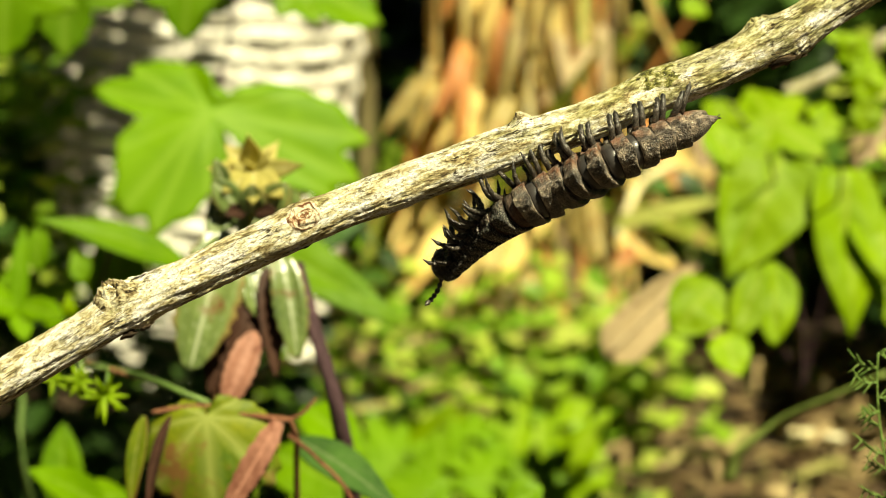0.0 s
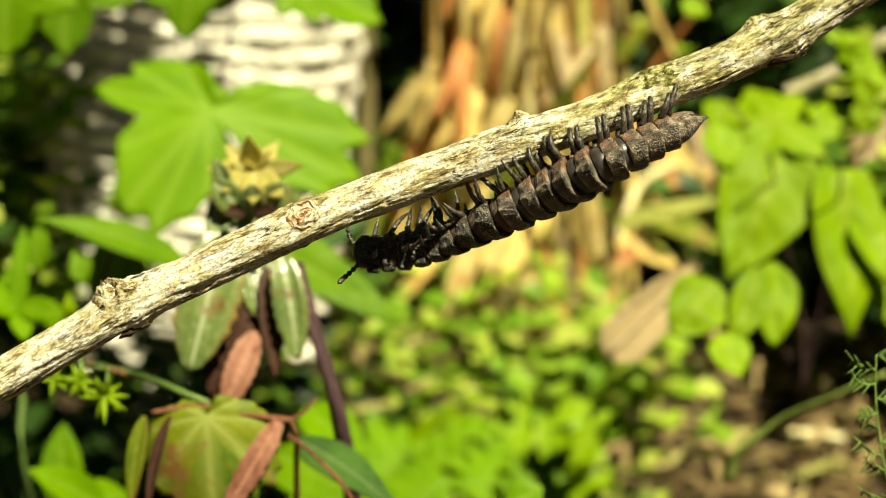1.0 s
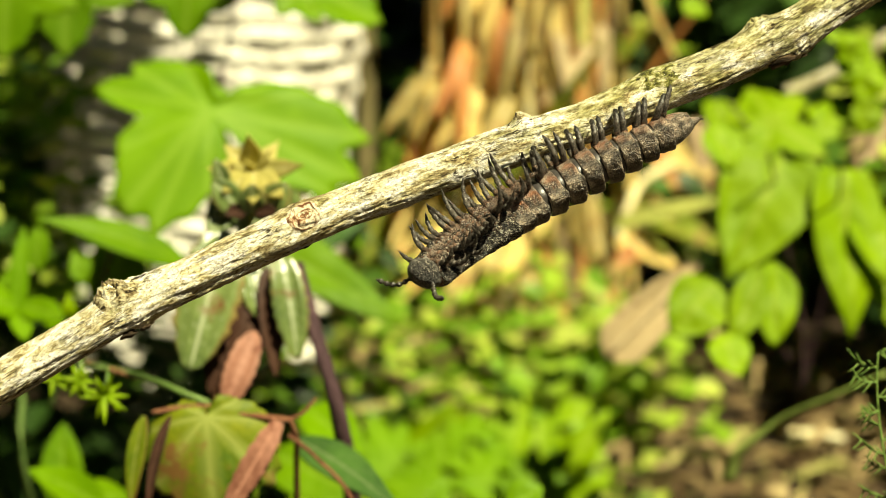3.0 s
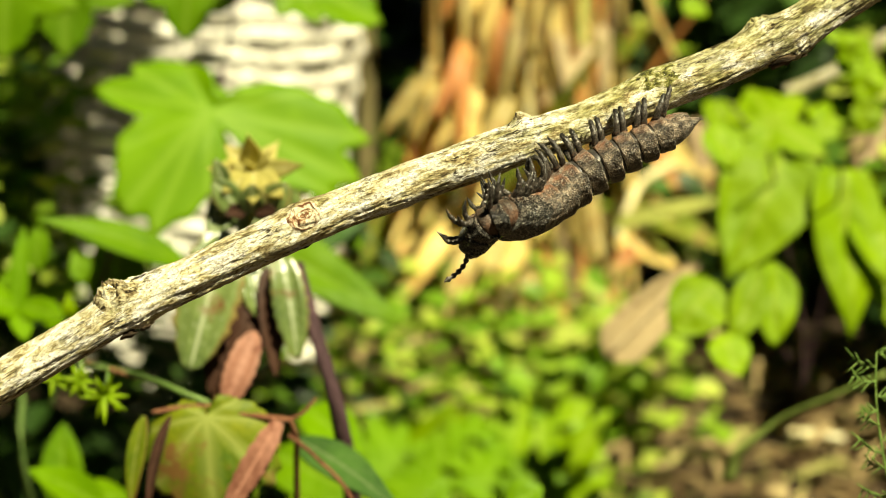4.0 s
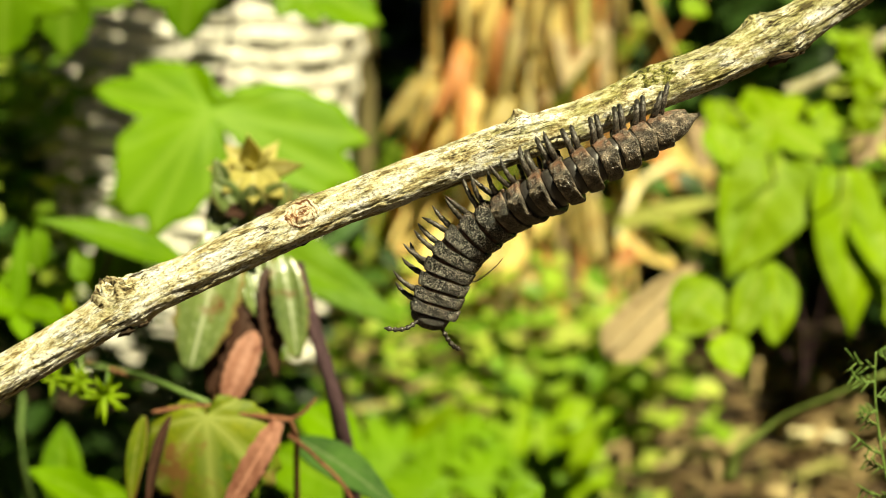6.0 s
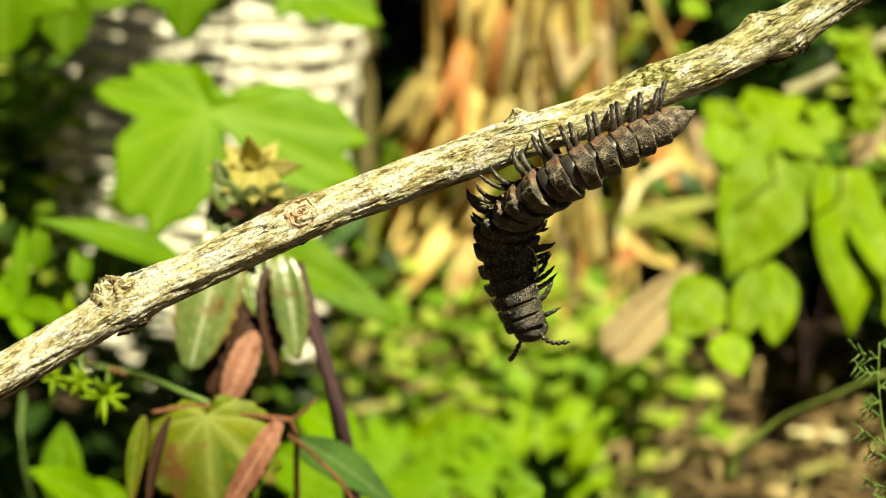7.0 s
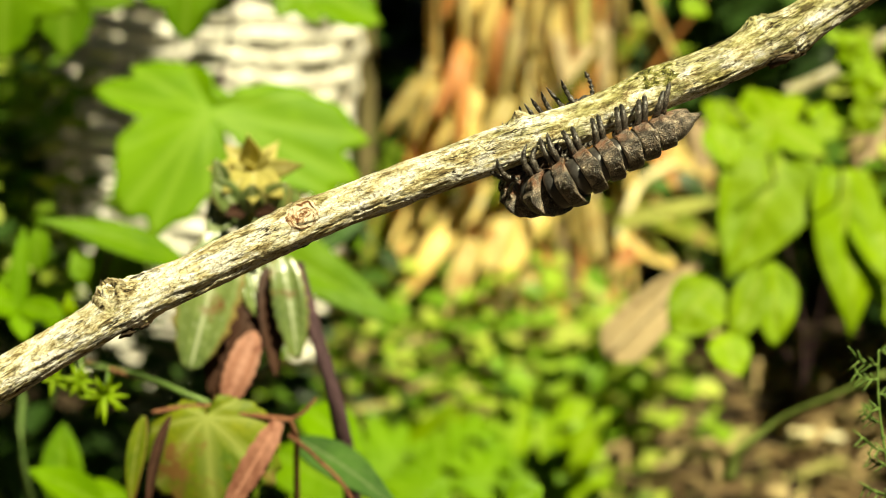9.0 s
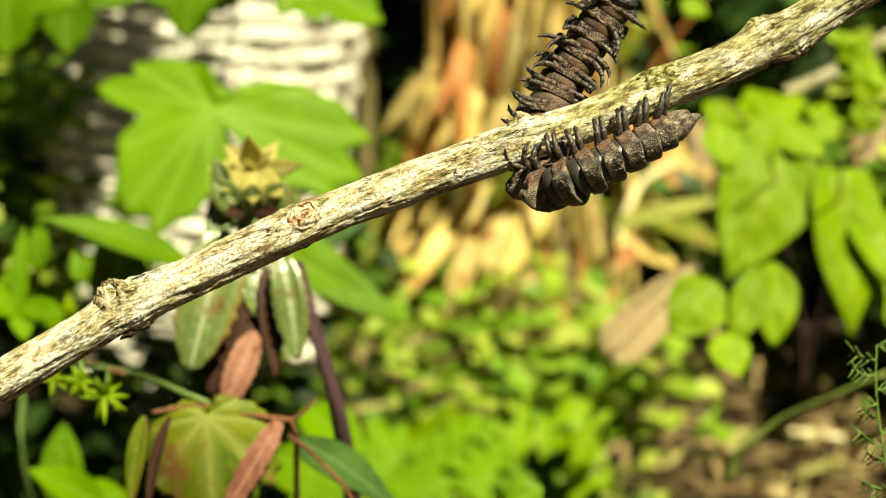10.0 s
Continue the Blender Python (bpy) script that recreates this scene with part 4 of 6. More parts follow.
def vine():
    """Lobed-leaved climber; returns its root."""
    root = empty("climbing_vine", Matrix.Translation((-0.06, 0.40, 0.0)))
    tagged(root, "leafy climber with bright green lobed leaves", "vine")
    inv = root.matrix_world.inverted()

    def fix(ob):
        ob.data.transform(inv)
        return ob
    five = [(0, 1.0, 40), (68, 0.86, 38), (-68, 0.9, 38), (128, 0.62, 42), (-128, 0.62, 42)]
    fix(palmate("leaf", (-0.0711, 0.4973, 0.2386), (-0.0867, 0.4759, 0.2075), 0.0395, FACE, [(0, 1.05, 28), (-16, 1.04, 36), (-43, 0.80, 24), (-82, 0.96, 17), (-100, 0.74, 36), (-132, 0.47, 32), (142, 0.50, 18), (128, 0.80, 20), (107, 1.23, 26), (90, 1.26, 24), (80, 1.14, 16), (24, 0.62, 32)], M_LEAF, root, full=0.56, teeth=0.06, least=0.22))
    fix(blade("leaf", (-0.0238, 0.5289, 0.2092), (-0.0406, 0.5139, 0.1902), 0.0120, FACE, "oval", M_LEAFD, root))
    fix(blade("leaf", (-0.0417, 0.5338, 0.2082), (-0.0266, 0.5240, 0.1895), 0.0130, FACE, "oval", M_LEAF, root))
    fix(palmate("leaf", (-0.1210, 0.5348, 0.2782), (-0.1215, 0.5283, 0.2522), 0.0275, FACE, five, M_LEAF, root, full=0.5))
    fix(palmate("leaf", (-0.1347, 0.5176, 0.2795), (-0.1372, 0.5116, 0.2554), 0.0270, FACE, five, M_LEAF, root, full=0.55))
    fix(palmate("leaf", (-0.0812, 0.5339, 0.2747), (-0.0830, 0.5298, 0.2582), 0.0185, (0.1, -0.5, 0.85), five, M_LEAF, root, full=0.6))
    fix(palmate("leaf", (-0.0459, 0.5339, 0.2747), (-0.0210, 0.5316, 0.2655), 0.0285, (0.1, -0.6, 0.8), [(0, 1.0, 40), (50, 0.7, 40), (-52, 0.62, 34), (-95, 0.56, 34), (-140, 0.66, 36), (140, 0.6, 42)], M_LEAF, root, full=0.6))
    fix(blade("leaf", (-0.0682, 0.4349, 0.2070), (-0.1079, 0.4256, 0.2245), 0.0119, (0.1, -0.5, 0.9), "lance", M_LEAF, root))
    fix(blade("leaf", (-0.0525, 0.4749, 0.2035), (-0.0120, 0.4566, 0.1845), 0.0225, FACE, "wedge", M_LEAF, root))
    fix(blade("leaf", (-0.1028, 0.5134, 0.1940), (-0.1073, 0.5077, 0.1713), 0.0212, FACE, "oval", M_LEAF, root))
    for a, b, c in (((-0.0700, 0.5616, 0.2779), (-0.0688, 0.5362, 0.2581), (-0.0706, 0.5000, 0.2382)), ((-0.0998, 0.4570, 0.1861), (-0.0947, 0.4474, 0.2021), (-0.0884, 0.4300, 0.2145)),
                    ((-0.0882, 0.5792, 0.2939), (-0.1013, 0.5625, 0.2816), (-0.1269, 0.5406, 0.2759)), ((-0.0528, 0.4775, 0.2028), (-0.0598, 0.4984, 0.2156), (-0.0697, 0.4998, 0.2374))):
        fix(stem("stalk", [a, b, c], 0.0005, M_PURPLE, root, sides=8, n=20))
    return root


def bud_plant():
    root = empty("seed_head_plant", Matrix.Translation((-0.03, 0.28, 0.0)))
    tagged(root, "withering plant with a yellow star-shaped seed head", "plant")
    inv = root.matrix_world.inverted()

    def fix(ob):
        ob.data.transform(inv)
        return ob
    top = (-0.0394, 0.3386, 0.2521)
    for k, (tx, ty, w) in enumerate((((-0.0399, 0.3349, 0.2599), 0, 0.0042), ((-0.0297, 0.3335, 0.2543), 0, 0.0036), ((-0.0324, 0.3264, 0.2493), 0, 0.0042), ((-0.0379, 0.3240, 0.2484), 0, 0.0045), ((-0.0443, 0.3288, 0.2500), 0, 0.0042), ((-0.0476, 0.3388, 0.2527), 0, 0.004), ((-0.0450, 0.3419, 0.2563), 0, 0.0038), ((-0.0358, 0.3454, 0.2560), 0, 0.0036))):
        fix(blade("sepal", top, Vector(top) + (Vector(tx) - Vector(top)) * 1.2, w * 1.25, (0.05, -0.9, 0.35), "lance", M_STAR, root, nu=10, nv=4, bend=-0.1, veins=2))
    for k in range(11):
        a = math.tau * k / 11 + 0.3 * math.sin(k * 5)
        r = 0.0036 + 0.0016 * (k % 3)
        fix(blade("sepal", top, Vector(top) + Vector((r * math.cos(a), -0.0035, r * math.sin(a))), 0.0022, (math.cos(a) * 0.6, -0.7, math.sin(a) * 0.6 + 0.3), "lance", M_STAR, root, nu=8, nv=3, bend=0.15, veins=2))
    for a, b, w, mt in (((-0.0409, 0.3407, 0.2481), (-0.0473, 0.3270, 0.2427), 0.0085, M_LEAFGREY),
                        ((-0.0379, 0.3407, 0.2481), (-0.0297, 0.3276, 0.2450), 0.0085, M_LEAFGREY),
                        ((-0.0397, 0.3407, 0.2481), (-0.0386, 0.3255, 0.2407), 0.0095, M_LEAFGREY),
                        ((-0.0420, 0.3299, 0.2460), (-0.0463, 0.3274, 0.2524), 0.0062, M_LEAFGREY),
                        ((-0.0363, 0.3298, 0.2457), (-0.0315, 0.3272, 0.2517), 0.0066, M_LEAFGREY),
                        ((-0.0389, 0.3278, 0.2457), (-0.0382, 0.3242, 0.2521), 0.0058, M_LEAFGREY),
                        ((-0.0445, 0.3316, 0.2488), (-0.0462, 0.3304, 0.2563), 0.0038, M_LEAFGREY),
                        ((-0.0405, 0.3270, 0.2466), (-0.0433, 0.3219, 0.2468), 0.0034, M_LEAFBROWN),
                        ((-0.0377, 0.3269, 0.2464), (-0.0332, 0.3219, 0.2471), 0.0034, M_LEAFBROWN),
                        ((-0.0441, 0.3270, 0.2427), (-0.0505, 0.3144, 0.2168), 0.0128, M_LEAFGREY),
                        ((-0.0406, 0.3354, 0.2389), (-0.0372, 0.3246, 0.2249), 0.0085, M_LEAFGREY),
                        ((-0.0330, 0.3277, 0.2372), (-0.0292, 0.3188, 0.2180), 0.0072, M_LEAFGREY),
                        ((-0.0365, 0.3291, 0.2345), (-0.0338, 0.3197, 0.2134), 0.0050, M_LEAFBROWN),
                        ((-0.0396, 0.3310, 0.2340), (-0.0399, 0.3226, 0.2125), 0.0085, M_LEAFBROWN),
                        ((-0.0418, 0.3301, 0.2342), (-0.0475, 0.3198, 0.2095), 0.0085, M_LEAFBROWN),
                        ((-0.0380, 0.3211, 0.2230), (-0.0439, 0.3102, 0.2084), 0.0062, M_LEAFPINK)):
        fix(blade("drooping_leaf", a, b, w, (0.2, -0.85, 0.5), "round" if mt is M_LEAFGREY else "oval", mt, root, teeth=0.22, fold=0.3, veins=9, pleat=0.035 if mt is M_LEAFGREY else 0.02))
    fix(stem("stalk", [(-0.0396, 0.3406, 0.2511), (-0.0408, 0.3375, 0.2384), (-0.0428, 0.3302, 0.2233), (-0.0463, 0.3216, 0.2065), (-0.0480, 0.3165, 0.1862), (-0.0532, 0.3272, 0.1144), (-0.05, 0.36, 0.0)], 0.0011, M_DRYSTEM, root))


def purple_stalk():
    ob = stem("purple_stalk", [(-0.0302, 0.3339, 0.2332), (-0.0275, 0.3252, 0.2271), (-0.0245, 0.3200, 0.2185), (-0.0220, 0.3179, 0.2102), (-0.0205, 0.3178, 0.2017), (-0.0193, 0.3310, 0.1801), (-0.0192, 0.3777, 0.0988), (-0.02, 0.5, 0.0)], lambda u: 0.0013 + 0.0016 * min(1.0, u * 2.2), M_PURPLE, None)
    tagged(ob, "bare purplish-brown upright plant stalk", "stalk")


def fading_leaf_plant():
    root = empty("fading_leaf_plant", Matrix.Translation((-0.03, 0.29, 0.0)))
    tagged(root, "low plant with browning yellow-green toothed leaves", "plant")
    inv = root.matrix_world.inverted()

    def fix(ob):
        ob.data.transform(inv)
        return ob
    fix(palmate("leaf", (-0.0442, 0.2922, 0.2148), (-0.0427, 0.2818, 0.1976), 0.0195, (-0.05, -0.75, 0.7), [(0, 1.0, 62), (44, 0.86, 46), (-44, 0.86, 46), (84, 0.6, 32), (-84, 0.6, 32), (118, 0.34, 34), (-118, 0.34, 34)], M_LEAFOLD, root, cup=0.5, teeth=0.07, full=0.62, least=0.1))
    fix(blade("leaf", (-0.0302, 0.2939, 0.2145), (-0.0418, 0.2850, 0.1961), 0.0048, (0.3, -0.8, 0.55), "oval", M_LEAFPINK, root, fold=0.2, teeth=0.2))
    fix(blade("curled_edge", (-0.0510, 0.2919, 0.2153), (-0.0553, 0.2849, 0.1996), 0.0026, (-0.6, -0.8, 0.3), "oval", M_LEAFBROWN, root, fold=0.5))
    fix(blade("leaf", (-0.0561, 0.2934, 0.2147), (-0.0588, 0.2868, 0.1988), 0.0045, (-0.5, -0.8, 0.3), "oval", M_LEAFOLD, root))
    fix(blade("leaf", (-0.0307, 0.3208, 0.2006), (-0.0069, 0.2923, 0.1964), 0.0091, (0.1, -0.5, 0.85), "lance", M_LEAFD, root))
    fix(stem("stalk", [(-0.0546, 0.2940, 0.2151), (-0.0449, 0.2934, 0.2166), (-0.0365, 0.2934, 0.2147), (-0.0281, 0.2942, 0.2139), (-0.0239, 0.2961, 0.2171)], (0.0005, 0.0003), M_DRYSTEM, root))
    fix(stem("stalk", [(-0.0762, 0.3351, 0.2112), (-0.0655, 0.3293, 0.2112), (-0.0520, 0.2986, 0.2185), (-0.0440, 0.2946, 0.2165)], (0.0005, 0.0007), M_GREENSTEM, root))
    fix(stem("stalk", [(-0.0767, 0.3374, 0.2108), (-0.0697, 0.3327, 0.2107), (-0.0641, 0.3280, 0.2107)], (0.0006, 0.0005), M_DRYSTEM, root))
    fix(stem("stalk", [(-0.0291, 0.2934, 0.2108), (-0.0238, 0.2922, 0.2067), (-0.0174, 0.2904, 0.1995), (-0.0143, 0.2885, 0.1866)], 0.0004, M_DRYSTEM, root))
    fix(stem("stalk", [(-0.0365, 0.2939, 0.2145), (-0.0297, 0.2943, 0.2133), (-0.0277, 0.2950, 0.2108), (-0.0295, 0.3144, 0.1746), (-0.03, 0.36, 0.0)], (0.0006, 0.0008), M_DRYSTEM, root))


def spiky_weed():
    root = empty("spiky_weed", Matrix.Translation((-0.07, 0.31, 0.0)))
    tagged(root, "small weed with spiky star-shaped green heads", "weed")
    inv = root.matrix_world.inverted()
    rnd = random.Random(3)
    for c, n, r in (((-0.0694, 0.3000, 0.2195), 9, 42), ((-0.0637, 0.2951, 0.2181), 12, 48), ((-0.0750, 0.3032, 0.2189), 7, 36)):
        c = Vector(c)
        for k in range(n):
            a = math.tau * k / n + rnd.uniform(-0.2, 0.2)
            d = Vector((math.cos(a), rnd.uniform(-0.7, 0.1), math.sin(a))) * (r / 2926 * 0.29) * rnd.uniform(0.7, 1.1)
            ob = blade("spike", c, c + d, 0.0011, (0.1, -1, 0.3), "lance", M_LEAFY, root, nu=7, nv=2, veins=1)
            ob.data.transform(inv)
        ob = stem("stalk", [c, c + Vector((-0.001, 0.008, 0.003)), Vector((-0.0725, 0.3192, 0.2164))], 0.0003, M_GREENSTEM, root)
        ob.data.transform(inv)


def feathery_weed():
    """Dill-like shoot: a bowed stalk, side fronds and rows of needle leaflets."""
    root = empty("feathery_weed", Matrix.Translation((0.0695, 0.2486, 0.2341)))
    tagged(root, "feathery thin-leaved green weed beside the twig", "weed")
    inv = root.matrix_world.inverted()
    rnd = random.Random(9)

    def put(name, pts, r, n=10):
        ob = stem(name, pts, r, M_FEATHER, root, sides=6, n=n)
        ob.data.transform(inv)
    main = spline([(0.0722, 0.2436, 0.2141), (0.0702, 0.2460, 0.2237), (0.0691, 0.2477, 0.2306), (0.0688, 0.2493, 0.2367), (0.0691, 0.2508, 0.2428)], 40)
    put("stalk", [tuple(p) for p in main[::6]], (0.00028, 0.00014), 24)
    for k in range(3, 38, 3):
        p = Vector(main[k])
        side = -1 if (k // 3) % 3 else 1
        ln = rnd.uniform(0.0022, 0.0044) * (1 if side < 0 else 0.7)
        tip = p + Vector((side * ln, rnd.uniform(-0.002, 0.002), ln * rnd.uniform(0.1, 0.7)))
        mid = (p + tip) / 2 + Vector((0, 0, -0.0005))
        put("frond", [p, mid, tip], (0.00022, 0.00014), 12)
        f = spline([tuple(p), tuple(mid), tuple(tip)], 9)
        for q in range(1, 9):
            o = Vector(f[q])
            s = 1 if q % 2 else -1
            l2 = rnd.uniform(0.0012, 0.0024)
            e = o + Vector((side * l2 * rnd.uniform(0.4, 0.9), rnd.uniform(-0.0006, 0.0006), s * l2 * rnd.uniform(0.5, 0.9)))
            put("leaflet", [o, (o + e) / 2 + Vector((0, 0, 0.0001 * s)), e], (0.00017, 0.00010), 5)
    return root


def right_shrub():
    root = empty("broad_leaved_shrub", Matrix.Translation((0.09, 0.42, 0.0)))
    tagged(root, "young shrub with broad sunlit yellow-green leaves", "shrub")
    inv = root.matrix_world.inverted()

    def fix(ob):
        ob.data.transform(inv)
        return ob
    rows = [((0.1111, 0.5297, 0.2207), (0.0904, 0.5071, 0.1838), 0.0330, "heart"), ((0.1297, 0.5279, 0.2151), (0.1311, 0.5025, 0.1662), 0.0262, "heart"),
            ((0.0875, 0.5315, 0.2293), (0.0937, 0.5216, 0.2163), 0.0141, "oval"),
            ((0.0819, 0.4758, 0.1911), (0.0671, 0.4635, 0.1791), 0.0189, "oval"), ((0.0950, 0.4770, 0.1953), (0.0854, 0.4630, 0.1764), 0.0118, "oval"), ((0.0990, 0.4804, 0.1966), (0.0977, 0.4647, 0.1749), 0.0150, "oval"),
            ((0.0816, 0.4660, 0.1783), (0.0863, 0.4569, 0.1682), 0.0133, "oval"), 
            ((0.1389, 0.5243, 0.2008), (0.1464, 0.5058, 0.1793), 0.0230, "heart"), ((0.1384, 0.5514, 0.2564), (0.1347, 0.5491, 0.2473), 0.0128, "oval"),
            ((0.1460, 0.5487, 0.2454), (0.1366, 0.5464, 0.2363), 0.0128, "oval"), ((0.1432, 0.5462, 0.2354), (0.1384, 0.5432, 0.2235), 0.0115, "oval"), ((0.1359, 0.5586, 0.2325), (0.1253, 0.5427, 0.2217), 0.0128, "oval"), ((0.0847, 0.5925, 0.2627), (0.0948, 0.5916, 0.2588), 0.0090, "oval"), ((0.0933, 0.5427, 0.2217), (0.1003, 0.5270, 0.2115), 0.0179, "oval"), ((0.1460, 0.5323, 0.1797), (0.1499, 0.5150, 0.1634), 0.0154, "oval"), ((0.1055, 0.5720, 0.2334), (0.1176, 0.5561, 0.2222), 0.0166, "oval"), ((0.0937, 0.5716, 0.2315), (0.1012, 0.5554, 0.2194), 0.0154, "oval"), ((0.1378, 0.5626, 0.2484), (0.1432, 0.5468, 0.2381), 0.0154, "oval"), ((0.1320, 0.5835, 0.2266), (0.1390, 0.5685, 0.2190), 0.0128, "oval")]
    for a, b, w, kind in rows:
        fix(blade("leaf", a, b, w, (0.2, -0.75, 0.65), kind, M_LEAFY, root, wave=0.1))
    fix(palmate("leaf", (0.1082, 0.5390, 0.2290), (0.1214, 0.5270, 0.2223), 0.0205, (0.2, -0.75, 0.65), [(0, 1.05, 40), (62, 0.5, 36), (95, 0.9, 30), (150, 1.02, 28), (-150, 0.8, 30), (-60, 0.85, 36), (-105, 0.6, 36)], M_LEAFY, root, full=0.5))
    for pts in ([(0.1013, 0.5066, 0.2247), (0.1166, 0.5474, 0.1877), (0.1280, 0.5587, 0.1270), (0.10, 0.50, 0.0)], [(0.1242, 0.5053, 0.2196), (0.1320, 0.5461, 0.1821), (0.1280, 0.5587, 0.1270)],
                [(0.0934, 0.5358, 0.2361), (0.1102, 0.5405, 0.2126), (0.1213, 0.5570, 0.1732)], [(0.0937, 0.5339, 0.1754), (0.1134, 0.5532, 0.1579), (0.1270, 0.5592, 0.1289)], [(0.1448, 0.5540, 0.2561), (0.1429, 0.5462, 0.2249), (0.1327, 0.5486, 0.1814)]):
        fix(stem("twig", pts, (0.0004, 0.0005), M_PURPLE, root))


def far_twig():
    ob = stem("brown_twig", [(0.1284, 0.6157, 0.2268), (0.1454, 0.6175, 0.2340), (0.1687, 0.6211, 0.2483)], 0.0024, M_BARK, None)
    tagged(ob, "thin brown dead twig among shrub leaves", "twig")


def grass_blade():
    ob = stem("grass_stalk", [(0.0792, 0.4308, 0.1463), (0.0818, 0.428, 0.1558), (0.0917, 0.4253, 0.1658), (0.1017, 0.4172, 0.1746), (0.1152, 0.4094, 0.1845)], (0.0022, 0.0014), M_GRASS, None, flat=0.5)
    tagged(ob, "arching green grass stalk", "grass")


def dry_leaf():
    ob = blade("dry_leaf", (0.0522, 0.5059, 0.1582), (0.0853, 0.523, 0.1856), 0.0165, (0.3, -0.75, 0.6), "blade", M_LEAFTAN, None, fold=0.25, wave=0.10, veins=2)
    stem("midrib", [(0.0534, 0.5043, 0.1602), (0.0685, 0.5126, 0.1727), (0.0838, 0.5208, 0.185)], (0.0008, 0.0004), M_LEAFTAN, ob, "pale raised midrib", n=16, sides=8)
    tagged(ob, "curled dry brown fallen leaf", "leaf")


def straw_piece():
    ob = stem("straw_piece", [(0.1805, 0.8114, 0.0193), (0.1937, 0.8086, 0.0198), (0.2069, 0.8059, 0.0182)], (0.0042, 0.0034), M_STRAW, None, n=20, sides=10, rough=0.3, flat=0.5)
    tagged(ob, "pale dry straw piece lying on the soil", "straw")


def withered_leaf():
    ob = blade("withered_leaf", (0.1653, 0.5941, 0.2228), (0.1444, 0.5779, 0.1990), 0.017, (0.1, -0.8, 0.6), "oval", M_LEAFDRY, None, fold=0.3, wave=0.12)
    tagged(ob, "withered pinkish-brown leaf caught among shrub leaves", "leaf")


def basket():
    """Round white wicker basket standing on the soil."""
    cx, cy = -0.155, 0.96
    root = empty("wicker_basket", pose(cx, cy, 0.006, 0, 5, 0))
    tagged(root, "round whitened wicker basket standing on the soil", "basket")
    n = 30
    for k in range(n):
        z = 0.014 + k * 0.0118
        r = 0.077 + 0.018 * (z / 0.35)
        seg, sd = 120, 8
        verts, grain, faces = [], [], []
        for i in range(seg):
            a = math.tau * i / seg
            rr = r + 0.0016 * math.cos(a * 9 + math.pi * (k % 2))
            zz = z + 0.002 * noise.noise(Vector((a * 2, k * 3.1, 0)))
            for j in range(sd):
                b = math.tau * j / sd
                w = rr + 0.0040 * math.cos(b)
                verts.append((w * math.cos(a), w * math.sin(a), zz + 0.0046 * math.sin(b)))
                grain.append((a * r, 0.004 * math.cos(b) + k, 0.004 * math.sin(b)))
        for i in range(seg):
            for j in range(sd):
                i2, j2 = (i + 1) % seg, (j + 1) % sd
                faces.append((i * sd + j, i2 * sd + j, i2 * sd + j2, i * sd + j2))
        mesh_ob("weave_strand", verts, faces, M_WICKER, root, "", grain)
    for k in range(18):
        a = math.tau * (k + 0.5) / 18
        stem("stake", [(0.076 * math.cos(a), 0.076 * math.sin(a), 0.0), (0.086 * math.cos(a), 0.086 * math.sin(a), 0.17), (0.096 * math.cos(a), 0.096 * math.sin(a), 0.37)], 0.0035, M_WICKER, root, sides=8, n=12)


def cane():
    ob = stem("garden_cane", [(-0.0467, 1.0082, 0.2713), (-0.0453, 0.9844, 0.1761), (-0.0458, 0.9575, 0.0886), (-0.0458, 0.9575, -0.01)], (0.0048, 0.0052), M_CANE, None, n=60, rough=0.1)
    tagged(ob, "weathered olive-brown cane beside the basket", "cane")


